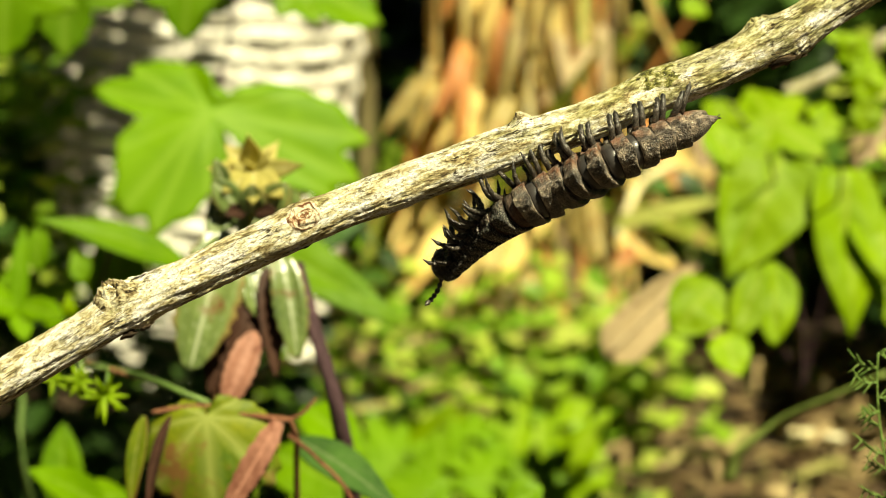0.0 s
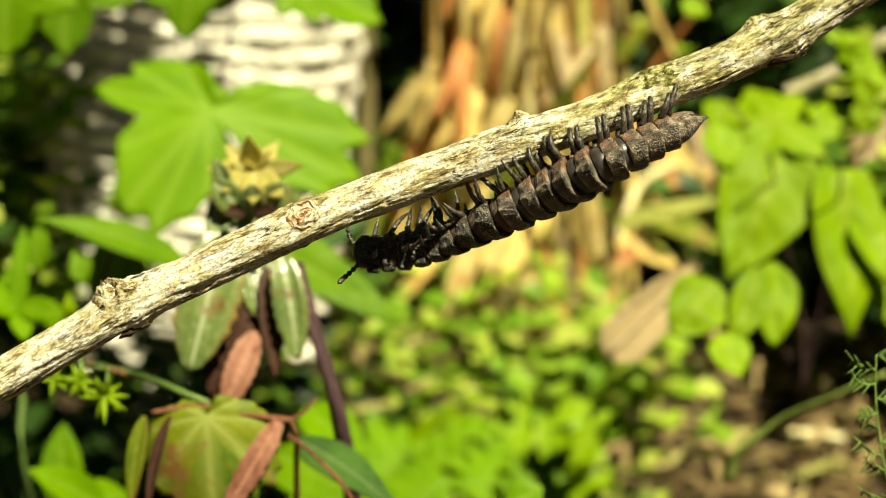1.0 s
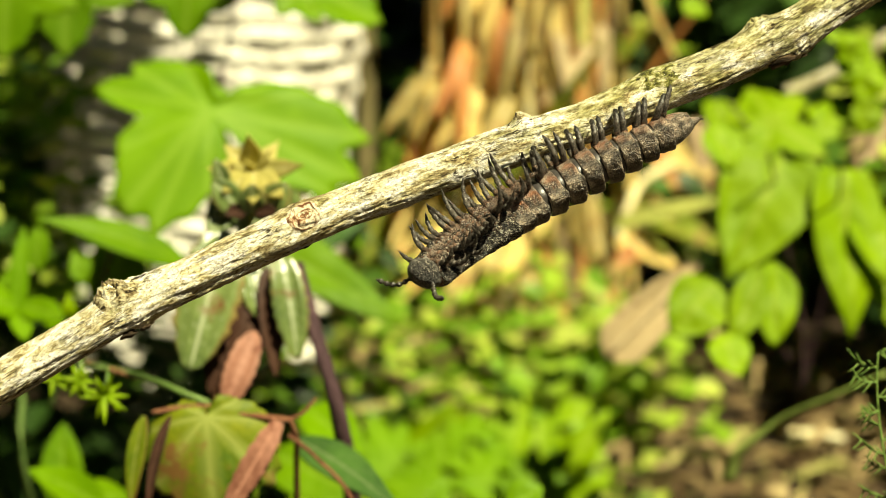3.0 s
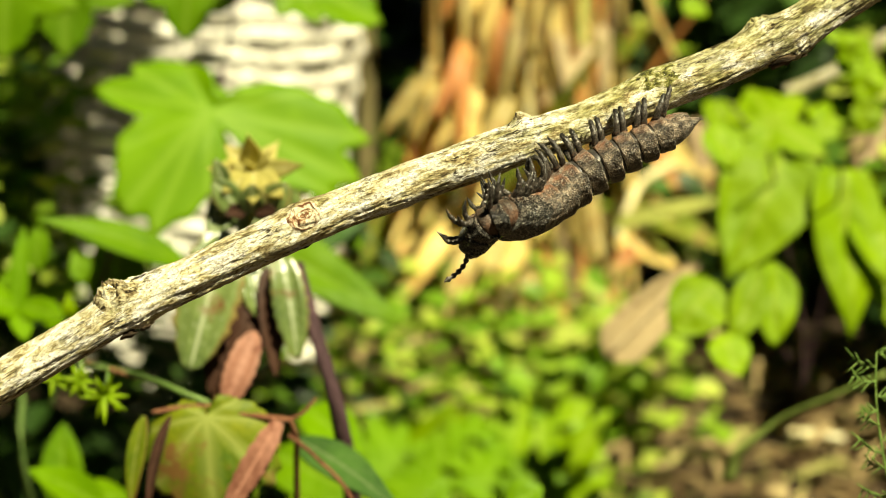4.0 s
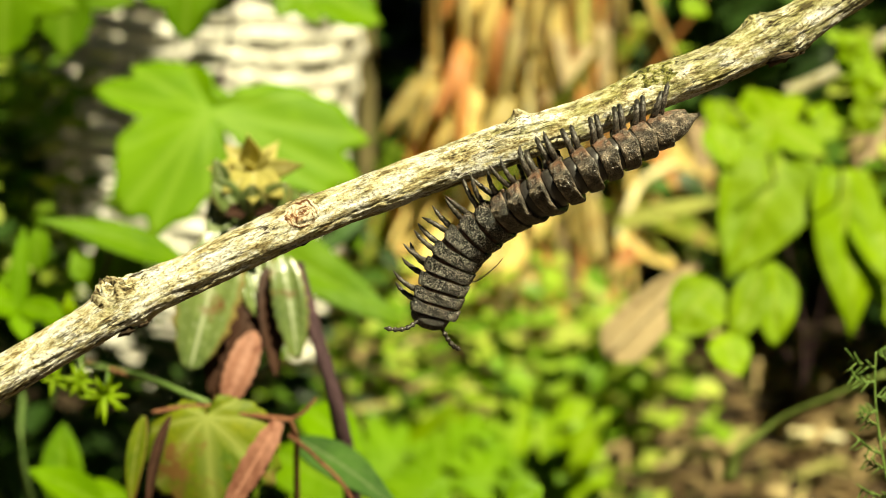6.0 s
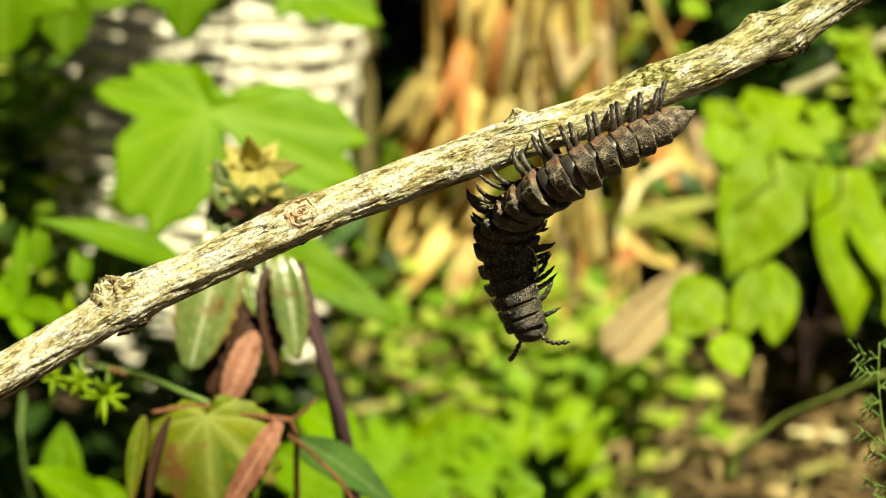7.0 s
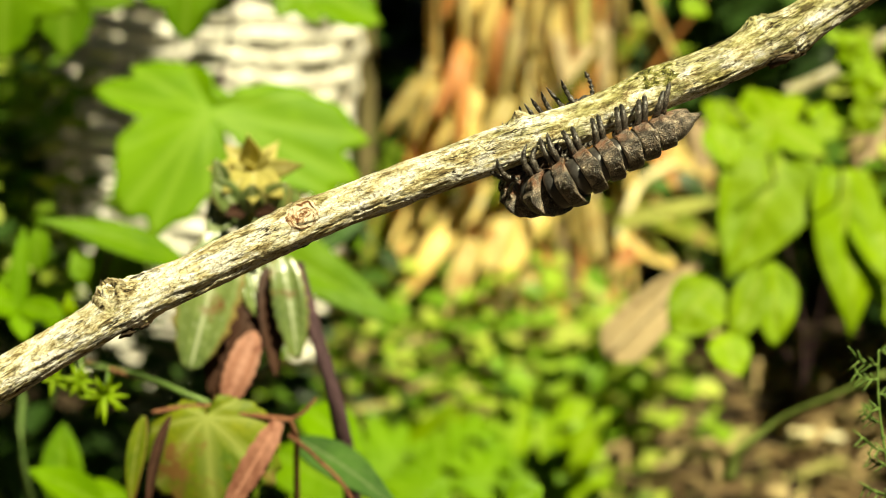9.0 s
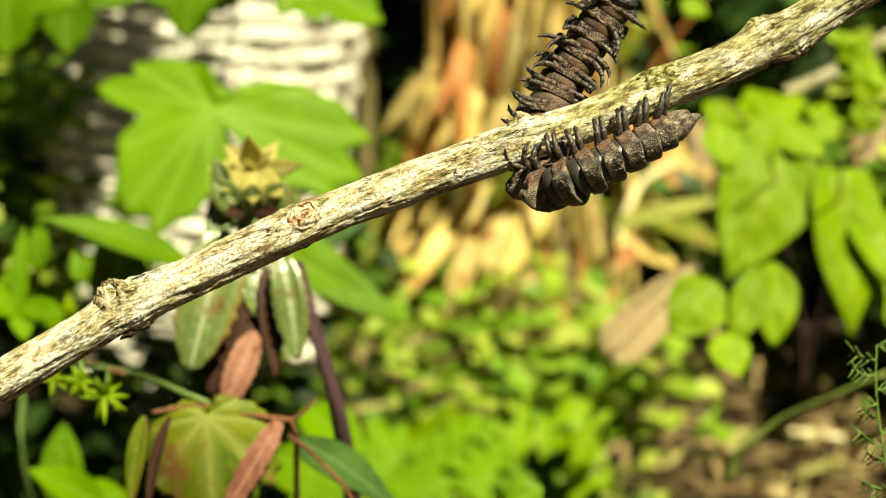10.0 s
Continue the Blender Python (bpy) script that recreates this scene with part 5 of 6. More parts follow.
def dry_clump():
    """Dying stand of tall grass: each stalk and blade is a part."""
    root = empty("dry_grass_clump", Matrix.Translation((0.06, 1.05, 0.0)))
    tagged(root, "dying clump of tall straw-coloured grass stalks", "dry grass")
    inv = root.matrix_world.inverted()
    rnd = random.Random(12)

    def fix(ob):
        ob.data.transform(inv)
        return ob
    stalks = [(805, 860, 1.02, 0.008, M_STRAW), (862, 870, 1.0, 0.024, M_STRAWRED), (935, 960, 1.0, 0.008, M_STRAW), (1000, 985, 1.0, 0.008, M_STRAW), (1062, 1045, 1.03, 0.005, M_STRAW),
              (910, 930, 1.08, 0.008, M_STRAW), (1035, 1010, 1.1, 0.008, M_STRAWRED), (835, 900, 1.12, 0.010, M_STRAW), (970, 970, 1.1, 0.009, M_STRAW), (1040, 1030, 1.12, 0.006, M_STRAWRED),
              (925, 900, 0.97, 0.013, M_STRAW), (1018, 975, 0.96, 0.010, M_STRAWGREEN), (985, 950, 0.95, 0.011, M_STRAW), (950, 925, 0.93, 0.007, M_STRAW), (890, 880, 1.14, 0.008, M_STRAWRED), (788, 800, 0.99, 0.007, M_STRAWRED), (828, 835, 0.97, 0.007, M_STRAW), (900, 890, 0.98, 0.006, M_STRAW), (1152, 1120, 1.12, 0.006, M_DRYSTEM), (1160, 1110, 1.14, 0.007, M_DRYSTEM), (1185, 1140, 1.1, 0.004, M_STRAWRED)]
    for tx, bx, d, r, mt in stalks:
        f = 2926.0
        top = Vector(((tx - 784) / f * d, d, 0.42))
        base = Vector(((bx - 784) / f * d, d * 1.02, -0.005))
        mid = (top + base) / 2 + Vector((rnd.uniform(-0.012, 0.012), rnd.uniform(-0.02, 0.02), 0))
        fix(stem("stalk", [base, mid, top], (r * 0.5, r * 0.42), mt, root, n=24, sides=10, rough=0.35))
    fix(stem("stalk", [(0.0989, 0.9040, 0.1015), (0.1112, 0.9207, 0.1272), (0.1318, 0.9336, 0.1378)], 0.0025, M_STRAW, root, n=24, sides=10, rough=0.3))
    fix(blade("dry_blade", (0.0276, 0.9941, 0.2356), (0.0305, 0.9687, 0.1957), 0.020, (0.1, -0.8, 0.6), "blade", M_HUSKRED, root, fold=0.2, nu=14, nv=4, veins=1))
    # long bent blades that droop from the near side of the clump: start across and height, spread of the end
    for x0, z0, sx, sz, ex, ez, num in ((0.006, 0.196, 0.018, 0.020, -0.020, -0.034, 16), (0.030, 0.245, 0.024, 0.030, -0.004, -0.055, 22)):
        for k in range(num):
            d = rnd.uniform(0.86, 0.93)
            p = Vector((x0 + rnd.uniform(-sx, sx), d, z0 + rnd.uniform(-sz, sz)))
            e = p + Vector((ex + rnd.gauss(0, 0.006), rnd.uniform(-0.03, 0.0), ez + rnd.gauss(0, 0.008)))
            fix(blade("dry_blade", p, e, rnd.uniform(0.005, 0.011), (rnd.uniform(0, 0.4), -0.7, 0.6), "blade", M_HUSK if rnd.random() < 0.72 else M_HUSKRED, root, bend=0.1, fold=0.25, nu=12, nv=3, veins=1, wave=0.12))
    for k in range(185):
        d = rnd.uniform(0.88, 1.15)
        z0 = rnd.uniform(0.02, 0.33)
        x0 = rnd.gauss(935, 85 - 140 * max(0.0, z0 - 0.08))
        x0 = ((1590 - x0 if x0 < 795 and z0 > 0.16 else x0) - 784) / 2926 * d
        ln = rnd.uniform(0.06, 0.17)
        dr = Vector((rnd.gauss(0, 0.42 if z0 < 0.15 else 0.2), -0.25 * rnd.random(), rnd.choice((-1, -1, 1))))
        dr.normalize()
        p = Vector((x0, d, z0))
        e = p + dr * ln
        if e.z < 0.01:
            e.z = 0.012
        q = rnd.random()
        mt = M_HUSK if q < 0.80 else M_LEAFDRY if q < 0.86 else M_HUSKRED if q < 0.95 else M_LEAFOLD
        fix(blade("dry_blade", p, e, rnd.uniform(0.003, 0.009), (rnd.uniform(-0.6, 0.6), -0.8, 0.4), "blade", mt, root, bend=rnd.uniform(-0.1, 0.3), fold=0.4, nu=12, nv=3, veins=1, wave=0.15))
    for k in range(75):
        d = rnd.uniform(0.90, 1.06)
        z0 = rnd.uniform(0.20, 0.40)
        p = Vector(((rnd.triangular(785, 1090, 860) - 784) / 2926 * d, d, z0))
        e = p + Vector((rnd.gauss(0, 0.02), rnd.uniform(-0.02, 0.02), -rnd.uniform(0.07, 0.15)))
        fix(blade("dry_blade", p, e, rnd.uniform(0.005, 0.012), (rnd.uniform(-0.4, 0.4), -0.8, 0.5), "blade", M_HUSK if rnd.random() < 0.6 else M_HUSKRED, root, bend=rnd.uniform(-0.1, 0.2), fold=0.3, nu=12, nv=3, veins=1, wave=0.12))
    for a, b, w, mt in (((0.0052, 0.9470, 0.1913), (-0.0092, 0.9217, 0.1724), 0.012, M_HUSKRED), ((0.0116, 0.9362, 0.1895), (-0.0264, 0.9064, 0.1527), 0.012, M_HUSK), ((-0.0044, 0.9110, 0.1710), (-0.0151, 0.8838, 0.1444), 0.019, M_HUSK), ((0.0239, 0.9110, 0.1710), (-0.0074, 0.8815, 0.1354), 0.022, M_HUSK),
                        ((0.0333, 0.9011, 0.1313), (-0.0135, 0.8733, 0.1026), 0.016, M_HUSK), ((0.0365, 0.8973, 0.1160), (0.0234, 0.8704, 0.0906), 0.02, M_HUSK), ((0.0553, 0.8996, 0.1252), (0.0295, 0.8674, 0.0787), 0.018, M_HUSK),
                        ((0.0818, 0.9001, 0.2100), (0.0529, 0.8729, 0.1833), 0.012, M_LEAFTAN), ((0.0449, 0.9076, 0.2399), (0.0364, 0.8765, 0.1979), 0.011, M_LEAFTAN), ((0.0581, 0.8968, 0.2378), (0.0672, 0.8637, 0.1877), 0.009, M_LEAFTAN), ((0.0141, 0.8934, 0.1832), (0.0368, 0.8916, 0.2171), 0.011, M_HUSK), ((0.0364, 0.8736, 0.1862), (0.0194, 0.8452, 0.1550), 0.014, M_HUSK), ((0.0864, 0.9031, 0.2220), (0.0885, 0.8828, 0.1817), 0.008, M_LEAFTAN), ((0.0373, 0.9464, 0.2301), (0.0553, 0.9148, 0.1862), 0.013, M_HUSK), ((0.0507, 0.9266, 0.1094), (0.0655, 0.8932, 0.0583), 0.009, M_HUSKRED),
                        ((0.0831, 0.9266, 0.1094), (0.0782, 0.8963, 0.0706), 0.008, M_HUSKRED), ((0.0910, 0.8763, 0.1145), (0.1487, 0.8413, 0.1393), 0.011, M_STRAWGREEN), ((0.1125, 0.9704, 0.1612), (0.1351, 0.9305, 0.1251), 0.016, M_HUSKRED), ((0.1213, 0.9557, 0.1436), (0.1545, 0.9321, 0.1314), 0.015, M_HUSK), ((0.1479, 0.9597, 0.1596), (0.1513, 0.9305, 0.1251), 0.013, M_LEAFDRY), ((0.1014, 0.9429, 0.0921), (0.1351, 0.9195, 0.0810), 0.016, M_HUSK), ((0.1147, 0.9485, 0.1146), (0.1286, 0.9211, 0.0873), 0.014, M_LEAFOLD), ((0.1360, 0.9599, 0.1190), (0.1578, 0.9234, 0.0968), 0.014, M_LEAFOLD), ((0.1012, 0.9968, 0.1845), (0.1238, 0.9942, 0.2154), 0.012, M_LEAFOLD),
                        ((-0.0044, 0.9155, 0.1478), (-0.0292, 0.8861, 0.1122), 0.016, M_HUSK), ((-0.0208, 0.9329, 0.1346), (-0.0453, 0.8905, 0.0886), 0.014, M_LEAFOLD), ((-0.0075, 0.9011, 0.1313), (-0.0289, 0.8711, 0.0936), 0.018, M_HUSK), ((0.0049, 0.8763, 0.1145), (-0.0253, 0.8467, 0.0782), 0.015, M_HUSK), ((-0.0273, 0.9250, 0.1031), (-0.0421, 0.8851, 0.0672), 0.014, M_LEAFOLD), ((0.0172, 0.8748, 0.1085), (0.0018, 0.8452, 0.0724), 0.016, M_HUSK),
                        ((0.1201, 0.9363, 0.1072), (0.1626, 0.9122, 0.0929), 0.018, M_LEAFOLD), ((0.1379, 0.9573, 0.1500), (0.1675, 0.9266, 0.1094), 0.014, M_HUSK), ((0.1091, 0.9226, 0.0936), (0.0877, 0.8932, 0.0583), 0.012, M_HUSKRED)):
        fix(blade("dry_blade", a, b, w * 0.9, (0.1, -0.8, 0.6), "blade", mt, root, bend=0.1, fold=0.3, nu=14, nv=4, veins=1, wave=0.12))


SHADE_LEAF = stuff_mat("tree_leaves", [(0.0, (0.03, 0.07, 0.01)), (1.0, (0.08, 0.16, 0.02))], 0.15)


def scatter(name, label, category, material, spots, seed):
    """One object of many small leaves. spots: (count, x, y, spread x, spread y, z low, z high, size low, size high, slim, droop)."""
    rng = np.random.default_rng(seed)
    verts, faces = [], []
    shape = [(0, 0), (0.25, 0.36), (0.55, 0.48), (0.85, 0.30), (1, 0), (0.85, -0.30), (0.55, -0.48), (0.25, -0.36)]
    total = 0
    for cnt, x, y, sx, sy, z0, z1, s0, s1, slim, droop in spots:
        clumps = [(rng.uniform(-1, 1) * sx + x, rng.uniform(-1, 1) * sy + y, rng.uniform(0.45, 1.0)) for _ in range(max(1, cnt // 22))]
        for k in range(cnt):
            cx, cy, ch = clumps[k % len(clumps)]
            px, py = cx + rng.normal(0, s1 * 0.9), cy + rng.normal(0, s1 * 0.9)
            pz = z0 + (z1 - z0) * ch * rng.random() ** 0.8
            s = rng.uniform(s0, s1)
            a = rng.uniform(0, math.tau)
            d = Vector((math.cos(a), math.sin(a), rng.uniform(-0.5, 0.5) - droop)).normalized()
            nrm = Vector((rng.normal(0, 0.35), rng.normal(-0.35, 0.35), 1.0))
            nrm = (nrm - d * nrm.dot(d)).normalized()
            w = nrm.cross(d)
            b = len(verts)
            o = Vector((px, py, pz))
            verts.append(o + d * (0.5 * s) - nrm * (0.03 * s))
            for u, v in shape:
                verts.append(o + d * (u * s) + w * (v * slim * s) + nrm * (s * (0.22 * abs(v) - 0.25 * (u - 0.4) ** 2)))
            faces += [(b, b + 1 + k, b + 1 + (k + 1) % 8) for k in range(8)]
            total += 1
    ob = mesh_ob(name, verts, faces, material)
    if label:
        tagged(ob, label, category, kind="stuff")
    return ob


def undergrowth():
    unseen_shade_tree()
    green = stuff_mat("low_leaves", [(0.0, (0.08, 0.17, 0.012)), (0.3, (0.17, 0.32, 0.02)), (0.65, (0.30, 0.44, 0.04)), (1.0, (0.48, 0.53, 0.11))])
    # deep shade is put into these leaf colours, darker than plain foliage
    deep = stuff_mat("shade_coloured_leaves", [(0.0, (0.012, 0.03, 0.006)), (0.6, (0.03, 0.07, 0.01)), (0.9, (0.06, 0.13, 0.015)), (1.0, (0.14, 0.28, 0.03))], 0.15)
    litter = stuff_mat("dry_litter", [(0.0, (0.06, 0.035, 0.016)), (0.4, (0.17, 0.11, 0.05)), (0.8, (0.48, 0.37, 0.19)), (1.0, (0.22, 0.26, 0.05))], 0.1, 0.8)
    scatter("low_weeds", "dense low weeds with small bright green leaves", "weeds", green,
            [(560, 0.04, 0.84, 0.07, 0.06, 0.0, 0.115, 0.009, 0.019, 0.8, 0.2), (680, 0.01, 0.95, 0.09, 0.14, 0.0, 0.05, 0.010, 0.020, 0.9, 0.1), (420, -0.02, 0.78, 0.075, 0.09, 0.0, 0.05, 0.010, 0.024, 0.8, 0.1), (240, -0.03, 0.80, 0.03, 0.05, 0.0, 0.09, 0.008, 0.016, 0.6, 0.2), (80, 0.15, 0.71, 0.08, 0.05, 0.0, 0.03, 0.007, 0.018, 0.35, -0.2), (44, 0.15, 0.95, 0.08, 0.12, 0.0, 0.03, 0.007, 0.015, 0.8, 0.1),
             (240, -0.2, 0.8, 0.1, 0.15, 0.0, 0.05, 0.010, 0.022, 0.7, 0.1), (900, 0.1, 1.3, 0.5, 0.2, 0.0, 0.08, 0.012, 0.026, 0.8, 0.1)], 3)
    scatter("leaf_litter", "scattered dry leaf and straw litter on soil", "litter", litter,
            [(1300, 0.1, 0.95, 0.35, 0.35, 0.0, 0.02, 0.008, 0.03, 0.45, 0.0), (1300, 0.17, 0.80, 0.13, 0.18, 0.0, 0.025, 0.012, 0.034, 0.16, 0.0), (200, -0.035, 0.83, 0.03, 0.05, 0.01, 0.085, 0.018, 0.04, 0.14, 0.0)], 5)
    scatter("background_shrubs", "dense green shrubs, shade put into their dark colour, behind basket and grass", "shrubs", deep,
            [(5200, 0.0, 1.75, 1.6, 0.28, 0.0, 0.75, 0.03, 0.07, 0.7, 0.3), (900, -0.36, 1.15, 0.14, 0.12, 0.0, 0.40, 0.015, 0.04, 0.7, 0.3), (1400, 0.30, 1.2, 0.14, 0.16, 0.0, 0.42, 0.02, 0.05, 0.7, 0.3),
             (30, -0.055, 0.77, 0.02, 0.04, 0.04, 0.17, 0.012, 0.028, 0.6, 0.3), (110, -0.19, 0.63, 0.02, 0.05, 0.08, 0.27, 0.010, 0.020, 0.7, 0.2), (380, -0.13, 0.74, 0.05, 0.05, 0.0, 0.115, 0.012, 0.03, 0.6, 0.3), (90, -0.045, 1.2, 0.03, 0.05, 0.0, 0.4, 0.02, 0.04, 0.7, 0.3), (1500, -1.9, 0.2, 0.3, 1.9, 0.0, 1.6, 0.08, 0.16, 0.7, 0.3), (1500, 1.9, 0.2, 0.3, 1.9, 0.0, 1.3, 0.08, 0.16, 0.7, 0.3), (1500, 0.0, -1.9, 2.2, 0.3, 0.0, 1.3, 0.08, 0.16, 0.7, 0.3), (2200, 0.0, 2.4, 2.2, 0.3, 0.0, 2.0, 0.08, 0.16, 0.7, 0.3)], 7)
    scatter("bright_sprigs", "sunlit bright green sprigs among the dark shrubs", "weeds", green,
            [(170, -0.33, 0.95, 0.07, 0.08, 0.10, 0.33, 0.012, 0.026, 0.7, 0.2), (132, -0.170, 0.66, 0.014, 0.02, 0.200, 0.250, 0.008, 0.016, 0.7, 0.2), (176, -0.168, 0.65, 0.014, 0.02, 0.140, 0.205, 0.008, 0.016, 0.7, 0.2), (50, -0.232, 0.86, 0.025, 0.03, 0.05, 0.22, 0.014, 0.030, 0.7, 0.2), (46, 0.155, 0.60, 0.022, 0.03, 0.19, 0.27, 0.008, 0.015, 0.8, 0.2), (20, 0.2, 1.05, 0.05, 0.06, 0.15, 0.33, 0.012, 0.024, 0.8, 0.2), (80, -0.235, 0.62, 0.04, 0.08, 0.05, 0.18, 0.010, 0.022, 0.6, 0.2)], 11)
    lobed_herb()
    # larger pale leaves low in the middle and at the lower edge
    rnd = random.Random(21)
    for k in range(20):
        root = empty("low_herb", Matrix.Translation((rnd.uniform(-0.045, 0.05) if k < 15 else rnd.uniform(-0.17, -0.08), rnd.uniform(0.66, 0.76), 0.0)))
        tagged(root, "low herb with long bright green leaves", "herb", group="low herbs on the soil")
        o = root.location
        for j in range(7):
            a = rnd.uniform(0, math.tau)
            ln = rnd.uniform(0.025, 0.05)
            base = Vector((0, 0, 0.01))
            tip = Vector((math.cos(a) * ln, math.sin(a) * ln, rnd.uniform(0.025, 0.065)))
            blade("leaf", base, tip, ln * rnd.uniform(0.35, 0.6), (0, -0.5, 0.9), "oval", M_LEAFY if k < 15 else M_LEAFD, root, nu=10, nv=4, thick=0.0005)


def lobed_herb():
    """Low herb whose cut leaves spread over the soil."""
    root = empty("lobed_herb", Matrix.Translation((0.02, 0.76, 0.0)))
    tagged(root, "low spreading herb with deeply cut yellow-green leaves", "herb")
    inv = root.matrix_world.inverted()
    for a, b, s in (((-0.0207, 0.6755, 0.0530), (-0.0339, 0.7010, 0.0725), 0.034),
                    ((0.0014, 0.6555, 0.0557), (-0.0035, 0.7013, 0.0738), 0.036),
                    ((0.0179, 0.6456, 0.0572), (0.0298, 0.6805, 0.0732), 0.034),
                    ((0.0339, 0.6357, 0.0588), (0.0509, 0.6490, 0.0709), 0.030),
                    ((-0.0054, 0.6164, 0.0643), (-0.0215, 0.6274, 0.0671), 0.030),
                    ((0.0116, 0.6961, 0.0529), (0.0174, 0.7313, 0.0702), 0.030)):
        ob = palmate("leaf", a, b, s, (0.05, -0.6, 0.8), [(0, 1.0, 22), (30, 0.8, 18), (-30, 0.82, 18), (62, 0.72, 20), (-62, 0.7, 20), (105, 0.5, 24), (-105, 0.5, 24)], M_LEAF, root, full=0.4, teeth=0.1)
        ob.data.transform(inv)
        ob = stem("stalk", [a, (a[0] * 0.6 + 0.008, 0.77, a[2] * 0.5), (0.02, 0.78, 0.0)], 0.0012, M_GREENSTEM, root, n=14, sides=8)
        ob.data.transform(inv)


def unseen_shade_tree():
    """Added tree, out of view, whose crown keeps the shrubs behind in shade."""
    root = empty("unseen_shade_tree", Matrix.Translation((2.3, 2.3, 0.0)))
    tagged(root, "added unseen leafy tree shading the shrubs beneath it", "tree")
    stem("trunk", [(0, 0, -0.02), (-0.1, -0.05, 0.8), (-0.25, -0.1, 1.5)], (0.09, 0.06), M_BARK, root, sides=14)
    rnd = random.Random(8)
    for k in range(6):
        stem("limb", [(-0.2, -0.1, 1.3), (-0.9 - 0.3 * k, -0.5 + 0.1 * k, 1.55), (-1.4 - 0.45 * k, -1.1 + 0.4 * k, 1.65)], (0.035, 0.01), M_BARK, root, sides=10)
    ob = scatter("crown", "", "", SHADE_LEAF, [(8000, -1.9, -0.22, 2.1, 1.1, 1.45, 1.85, 0.10, 0.20, 0.7, 0.3)], 17)
    ob.parent = root
    ob["kind"] = "stuff"
    ob.matrix_parent_inverse = Matrix()
    # leaf clusters added above the view to shade the basket and left side
    tagged(scatter("unseen_shade_foliage", "added unseen foliage shading the basket and the left background", "vine", SHADE_LEAF, [(420, -0.25, 0.63, 0.19, 0.07, 0.62, 0.86, 0.03, 0.055, 0.8, 0.3), (200, -0.065, 0.57, 0.055, 0.06, 0.66, 0.80, 0.03, 0.05, 0.8, 0.3), (130, 0.07, 0.425, 0.03, 0.02, 0.64, 0.72, 0.025, 0.04, 0.8, 0.3), (95, -0.06, 0.655, 0.028, 0.04, 0.64, 0.72, 0.022, 0.036, 0.8, 0.3)], 19), kind="stuff")
    # shrub added beyond the right edge of view to shade the soil
    tagged(scatter("unseen_shade_shrub", "added unseen green shrub shading the soil at the right", "shrub", SHADE_LEAF, [(420, 0.44, 0.80, 0.11, 0.10, 0.02, 0.50, 0.03, 0.06, 0.8, 0.3)], 23), kind="stuff")


def lower_left_leaves():
    root = empty("broad_leaved_weed", Matrix.Translation((-0.11, 0.5, 0.0)))
    tagged(root, "weed with broad bright leaves near the soil", "weed")
    inv = root.matrix_world.inverted()
    for a, b, w in (((-0.0967, 0.3916, 0.1545), (-0.0967, 0.3968, 0.1754), 0.011), ((-0.0853, 0.3916, 0.1545), (-0.0990, 0.3753, 0.1716), 0.010), ((-0.0814, 0.4016, 0.1534), (-0.0930, 0.3829, 0.1611), 0.010), ((-0.1082, 0.4034, 0.2018), (-0.1068, 0.4089, 0.2241), 0.005), ((-0.1075, 0.4041, 0.2046), (-0.0944, 0.3938, 0.2046), 0.007), ((-0.1082, 0.4039, 0.2039), (-0.1155, 0.3951, 0.2101), 0.009), ((-0.1075, 0.4039, 0.2039), (-0.1036, 0.3924, 0.1992), 0.006),
                    ((-0.0478, 0.4327, 0.1540), (-0.0217, 0.4110, 0.1495), 0.018), ((-0.0392, 0.4452, 0.1628), (-0.0221, 0.4233, 0.1576), 0.014), ((0.0143, 0.3356, 0.1781), (0.0217, 0.3368, 0.1829), 0.008)):
        ob = blade("leaf", a, b, w, (0.05, -0.7, 0.7), "oval", M_LEAF, root)
        ob.data.transform(inv)
    for a, b, w in (((-0.1083, 0.4255, 0.2079), (-0.1068, 0.4292, 0.2228), 0.0065), ((-0.0988, 0.4125, 0.1969), (-0.1051, 0.4045, 0.2063), 0.0075), ((-0.1161, 0.4130, 0.1990), (-0.1114, 0.4165, 0.2130), 0.0060), ((-0.0997, 0.4441, 0.1997), (-0.1031, 0.4464, 0.2089), 0.0060)):
        ob = blade("leaf", a, b, w, (0.05, -0.7, 0.7), "lance", M_LEAF, root)
        ob.data.transform(inv)
    for k in range(5):
        a = k * 1.256
        c0 = Vector((-0.0905, 0.3847, 0.2094))
        ob = blade("bud_scale", c0 + Vector((0, 0, -0.003)), c0 + Vector((0.0012 * math.cos(a), 0.0012 * math.sin(a), 0.0035)), 0.003, (math.cos(a), math.sin(a), 0.2), "oval", M_LEAFY, root, nu=8, nv=3, bend=0.3, veins=2)
        ob.data.transform(inv)
    ob = stem("stalk", [(-0.0905, 0.3843, 0.2081), (-0.0930, 0.3924, 0.1992), (-0.0996, 0.3978, 0.1795)], 0.0005, M_GREENSTEM, root)
    ob.data.transform(inv)
    ob = stem("stalk", [(-0.1080, 0.4058, 0.2034), (-0.1093, 0.4080, 0.1790), (-0.1089, 0.4102, 0.1466), (-0.11, 0.52, 0.0)], 0.0008, M_GREENSTEM, root)
    ob.data.transform(inv)


VINE = vine()
bud_plant()
purple_stalk()
fading_leaf_plant()
spiky_weed()
FEATHER = feathery_weed()
right_shrub()
grass_blade()
far_twig()
dry_leaf()
withered_leaf()
straw_piece()
basket()
cane()
dry_clump()
lower_left_leaves()
undergrowth()


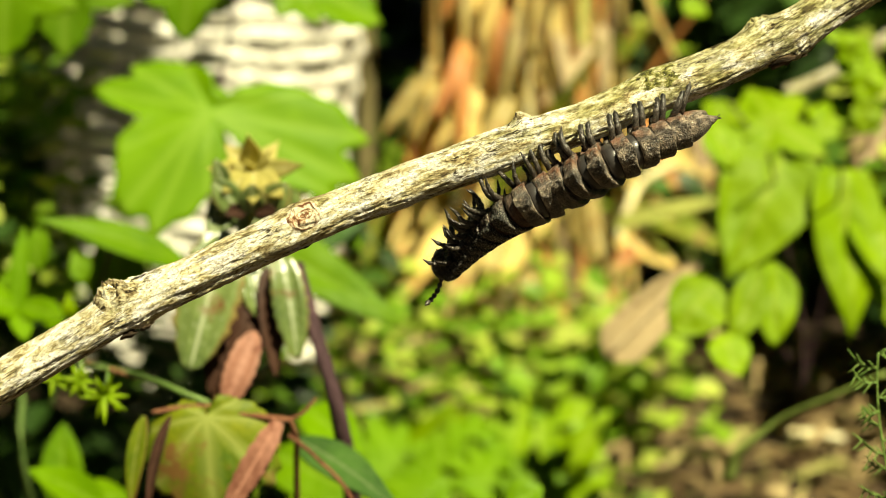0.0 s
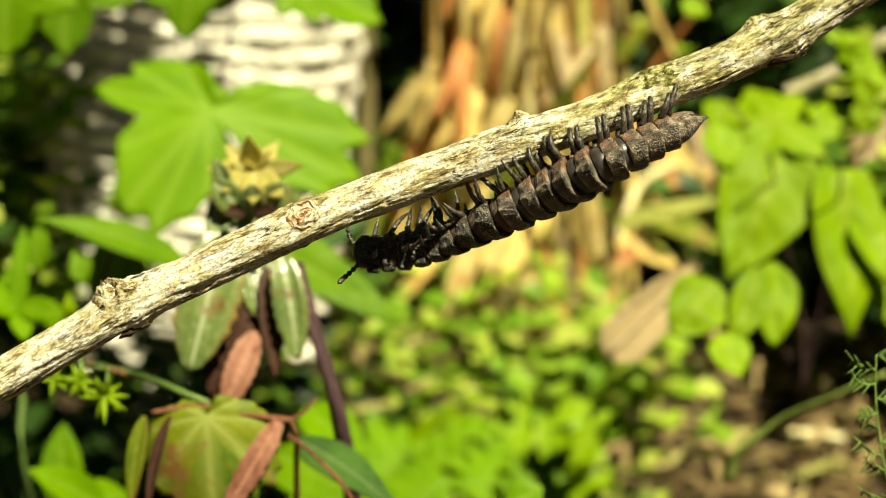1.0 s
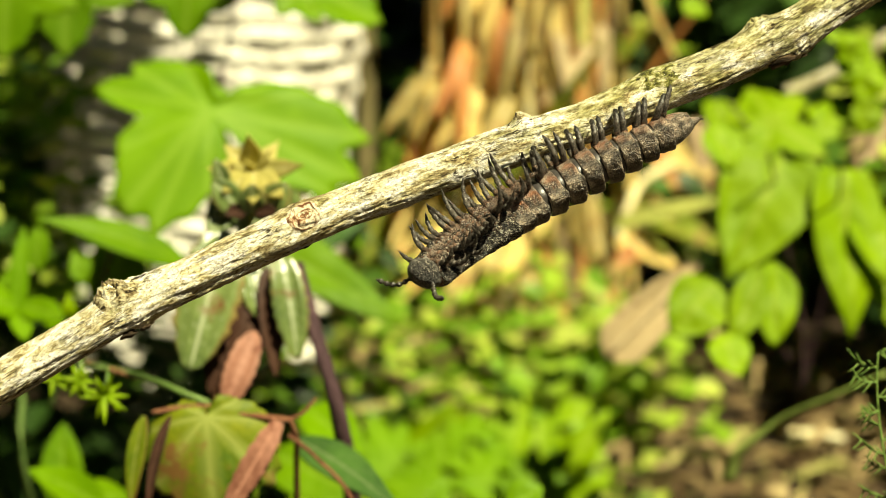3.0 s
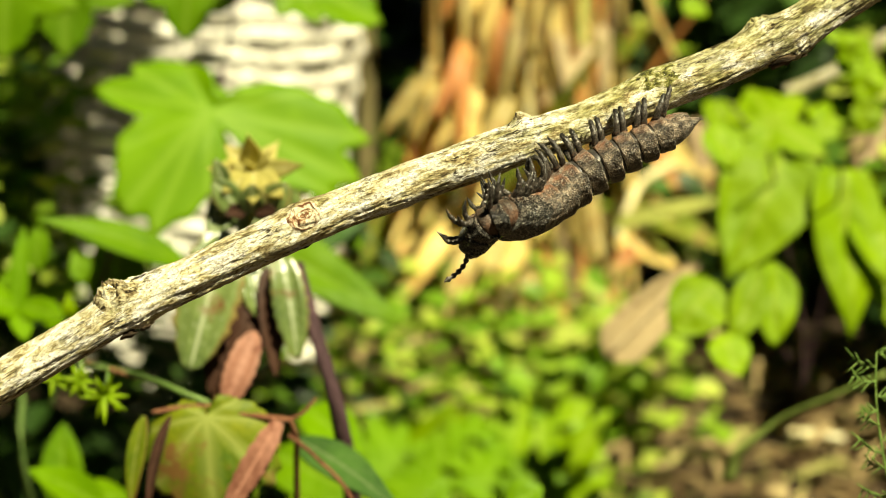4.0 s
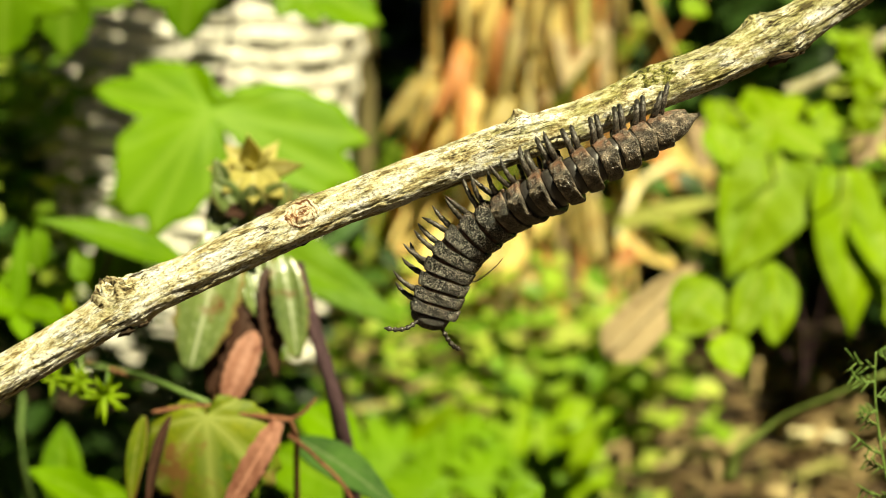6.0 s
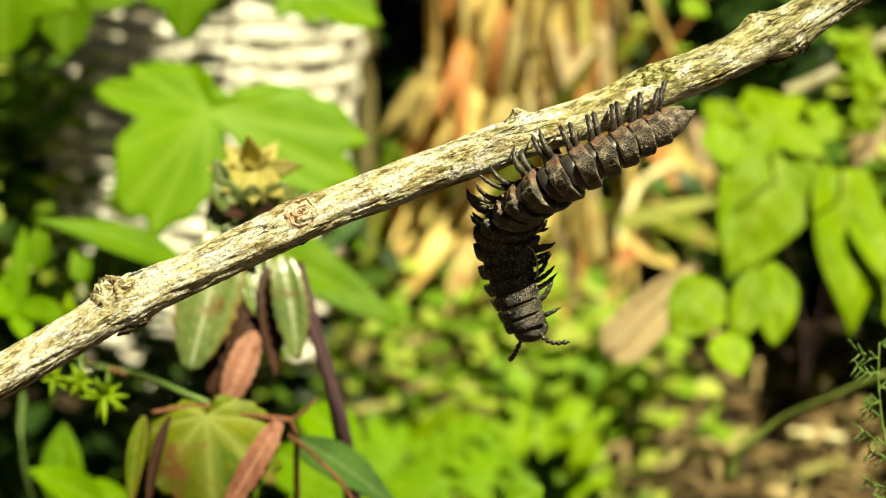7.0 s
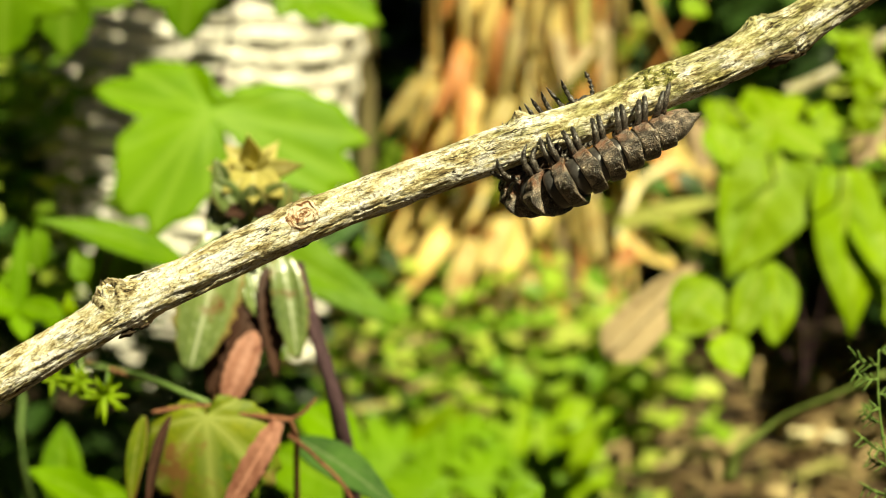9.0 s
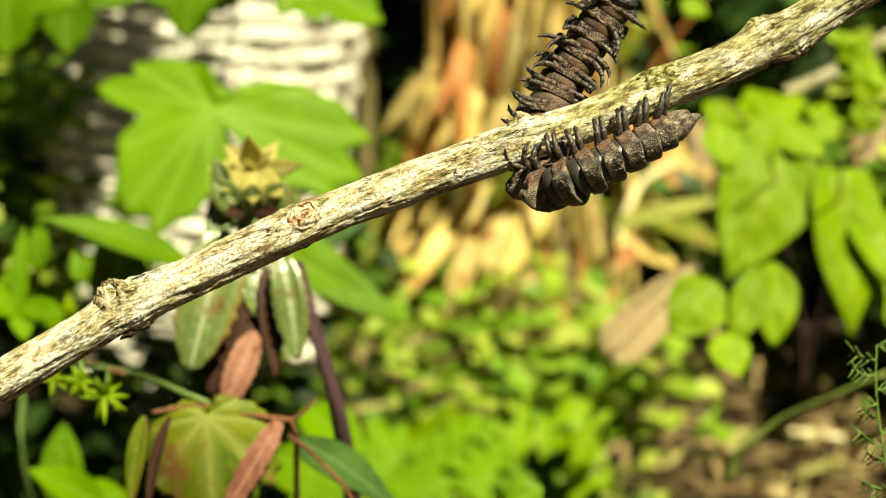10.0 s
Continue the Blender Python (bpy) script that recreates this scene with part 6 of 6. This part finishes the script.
# ---- movement ----
def motions():
    # the twig rocks as the animal shifts its weight: seconds, right and up in millimetres, turn
    rock = [(0, 0, 0, 0), (0.7, 0, 0, 0), (1.0, -0.13, 0.15, 0), (1.5, -0.12, 0.15, 0), (2.0, 0, 0.04, 0), (2.5, 0, 0, 0), (4.0, 0, 0, 0), (4.5, -0.13, 0.13, 0), (5.0, -0.13, 0.13, 0), (5.5, -0.22, 0.24, 0),
            (6.2, -0.35, 0.4, 0), (6.8, -0.45, 0.5, 0), (7.0, -0.42, 0.5, 0), (7.3, -0.7, 0.75, 0), (7.5, -1.0, 0.92, -0.15), (7.8, -0.6, 0.5, 0), (8.0, -0.2, 0.12, 0), (8.2, 0.25, -0.35, 0), (8.5, 0.03, -0.05, 0), (9.0, -0.18, 0.15, 0), (9.5, -0.2, 0.2, 0), (10, 0, 0.03, 0)]
    walk(BRANCH, [(t, sway(dx, dz, turn)) for t, dx, dz, turn in rock])
    keys = [(t, body_line(nodes)) for t, nodes in LINES]
    times = [k / 10 for k in range(101)]
    poses = [body_poses(hermite(keys, t)) for t in times]
    for i, ring in enumerate(RINGS):
        walk(ring, [(t, p[i]) for t, p in zip(times, poses)])
    walk(HEAD, [(t, p[N_RING]) for t, p in zip(times, poses)])
    # legs: the hind ones hold still, the fore ones feel about
    for leg, base, side, i, row, swing, lean in LEGS:
        free = max(0.0, min(1.0, (i - 7) / 5))
        rows = []
        for k in range(21):
            t = k * 0.5
            ph = t * 4.0 - i * 0.55 + row * 0.25 + (0.6 if side > 0 else 0)
            rest = max(math.exp(-((t - 5.0) / 0.7) ** 2), math.exp(-((t - 1.8) / 0.6) ** 2))
            fwd = swing * (0.6 if i < 7 else 1) + 4 + 36 * max(0.0, 1 - (i - 1) / 6) + 16 * free * math.sin(ph) * (1 - 0.6 * rest) + 8 * free + 36 * free * rest - 70 * min(1.0, free * 1.6) * math.exp(-((t - 8.5) / 0.5) ** 2)
            out = lean - 22 * free + 8 * free * math.cos(ph * 0.8)
            m = Matrix.Translation(base) @ Euler((0, radians(fwd), 0)).to_matrix().to_4x4() @ Euler((0, 0, radians(180 if side > 0 else 0))).to_matrix().to_4x4() @ Euler((radians(180 + out), 0, 0)).to_matrix().to_4x4()
            rows.append((t, m))
        walk(leg, rows)
    f = VINE.location.copy()
    walk(VINE, [(t, Matrix.Translation(f) @ pose(dx * MM, 0, dz * MM)) for t, dx, dz in ((0, 0, 0), (1.0, 0.22, 0.3), (2.5, 0.24, 0.3), (4.0, 0.15, 0.1), (5.5, 0.1, 0), (7.0, -0.1, -0.2), (8.5, -0.1, 0), (9.0, 0, -0.1), (9.5, 0.5, 0.4), (10, 0.6, 0.5))])
    f = FEATHER.location.copy()
    walk(FEATHER, [(t, Matrix.Translation(f) @ pose(dx * MM, 0, dz * MM)) for t, dx, dz in ((0, 0, 0), (0.5, -0.3, -0.3), (2.5, 0, 0), (4.5, -0.4, 0.2), (5.5, -0.6, 0), (6.8, 0.1, 1.2), (7.5, 0.1, 2.4), (8.0, 0, 0.8), (8.5, 0.1, 0), (9.5, 0, 1.2), (10, -0.3, 1.3))])


motions()
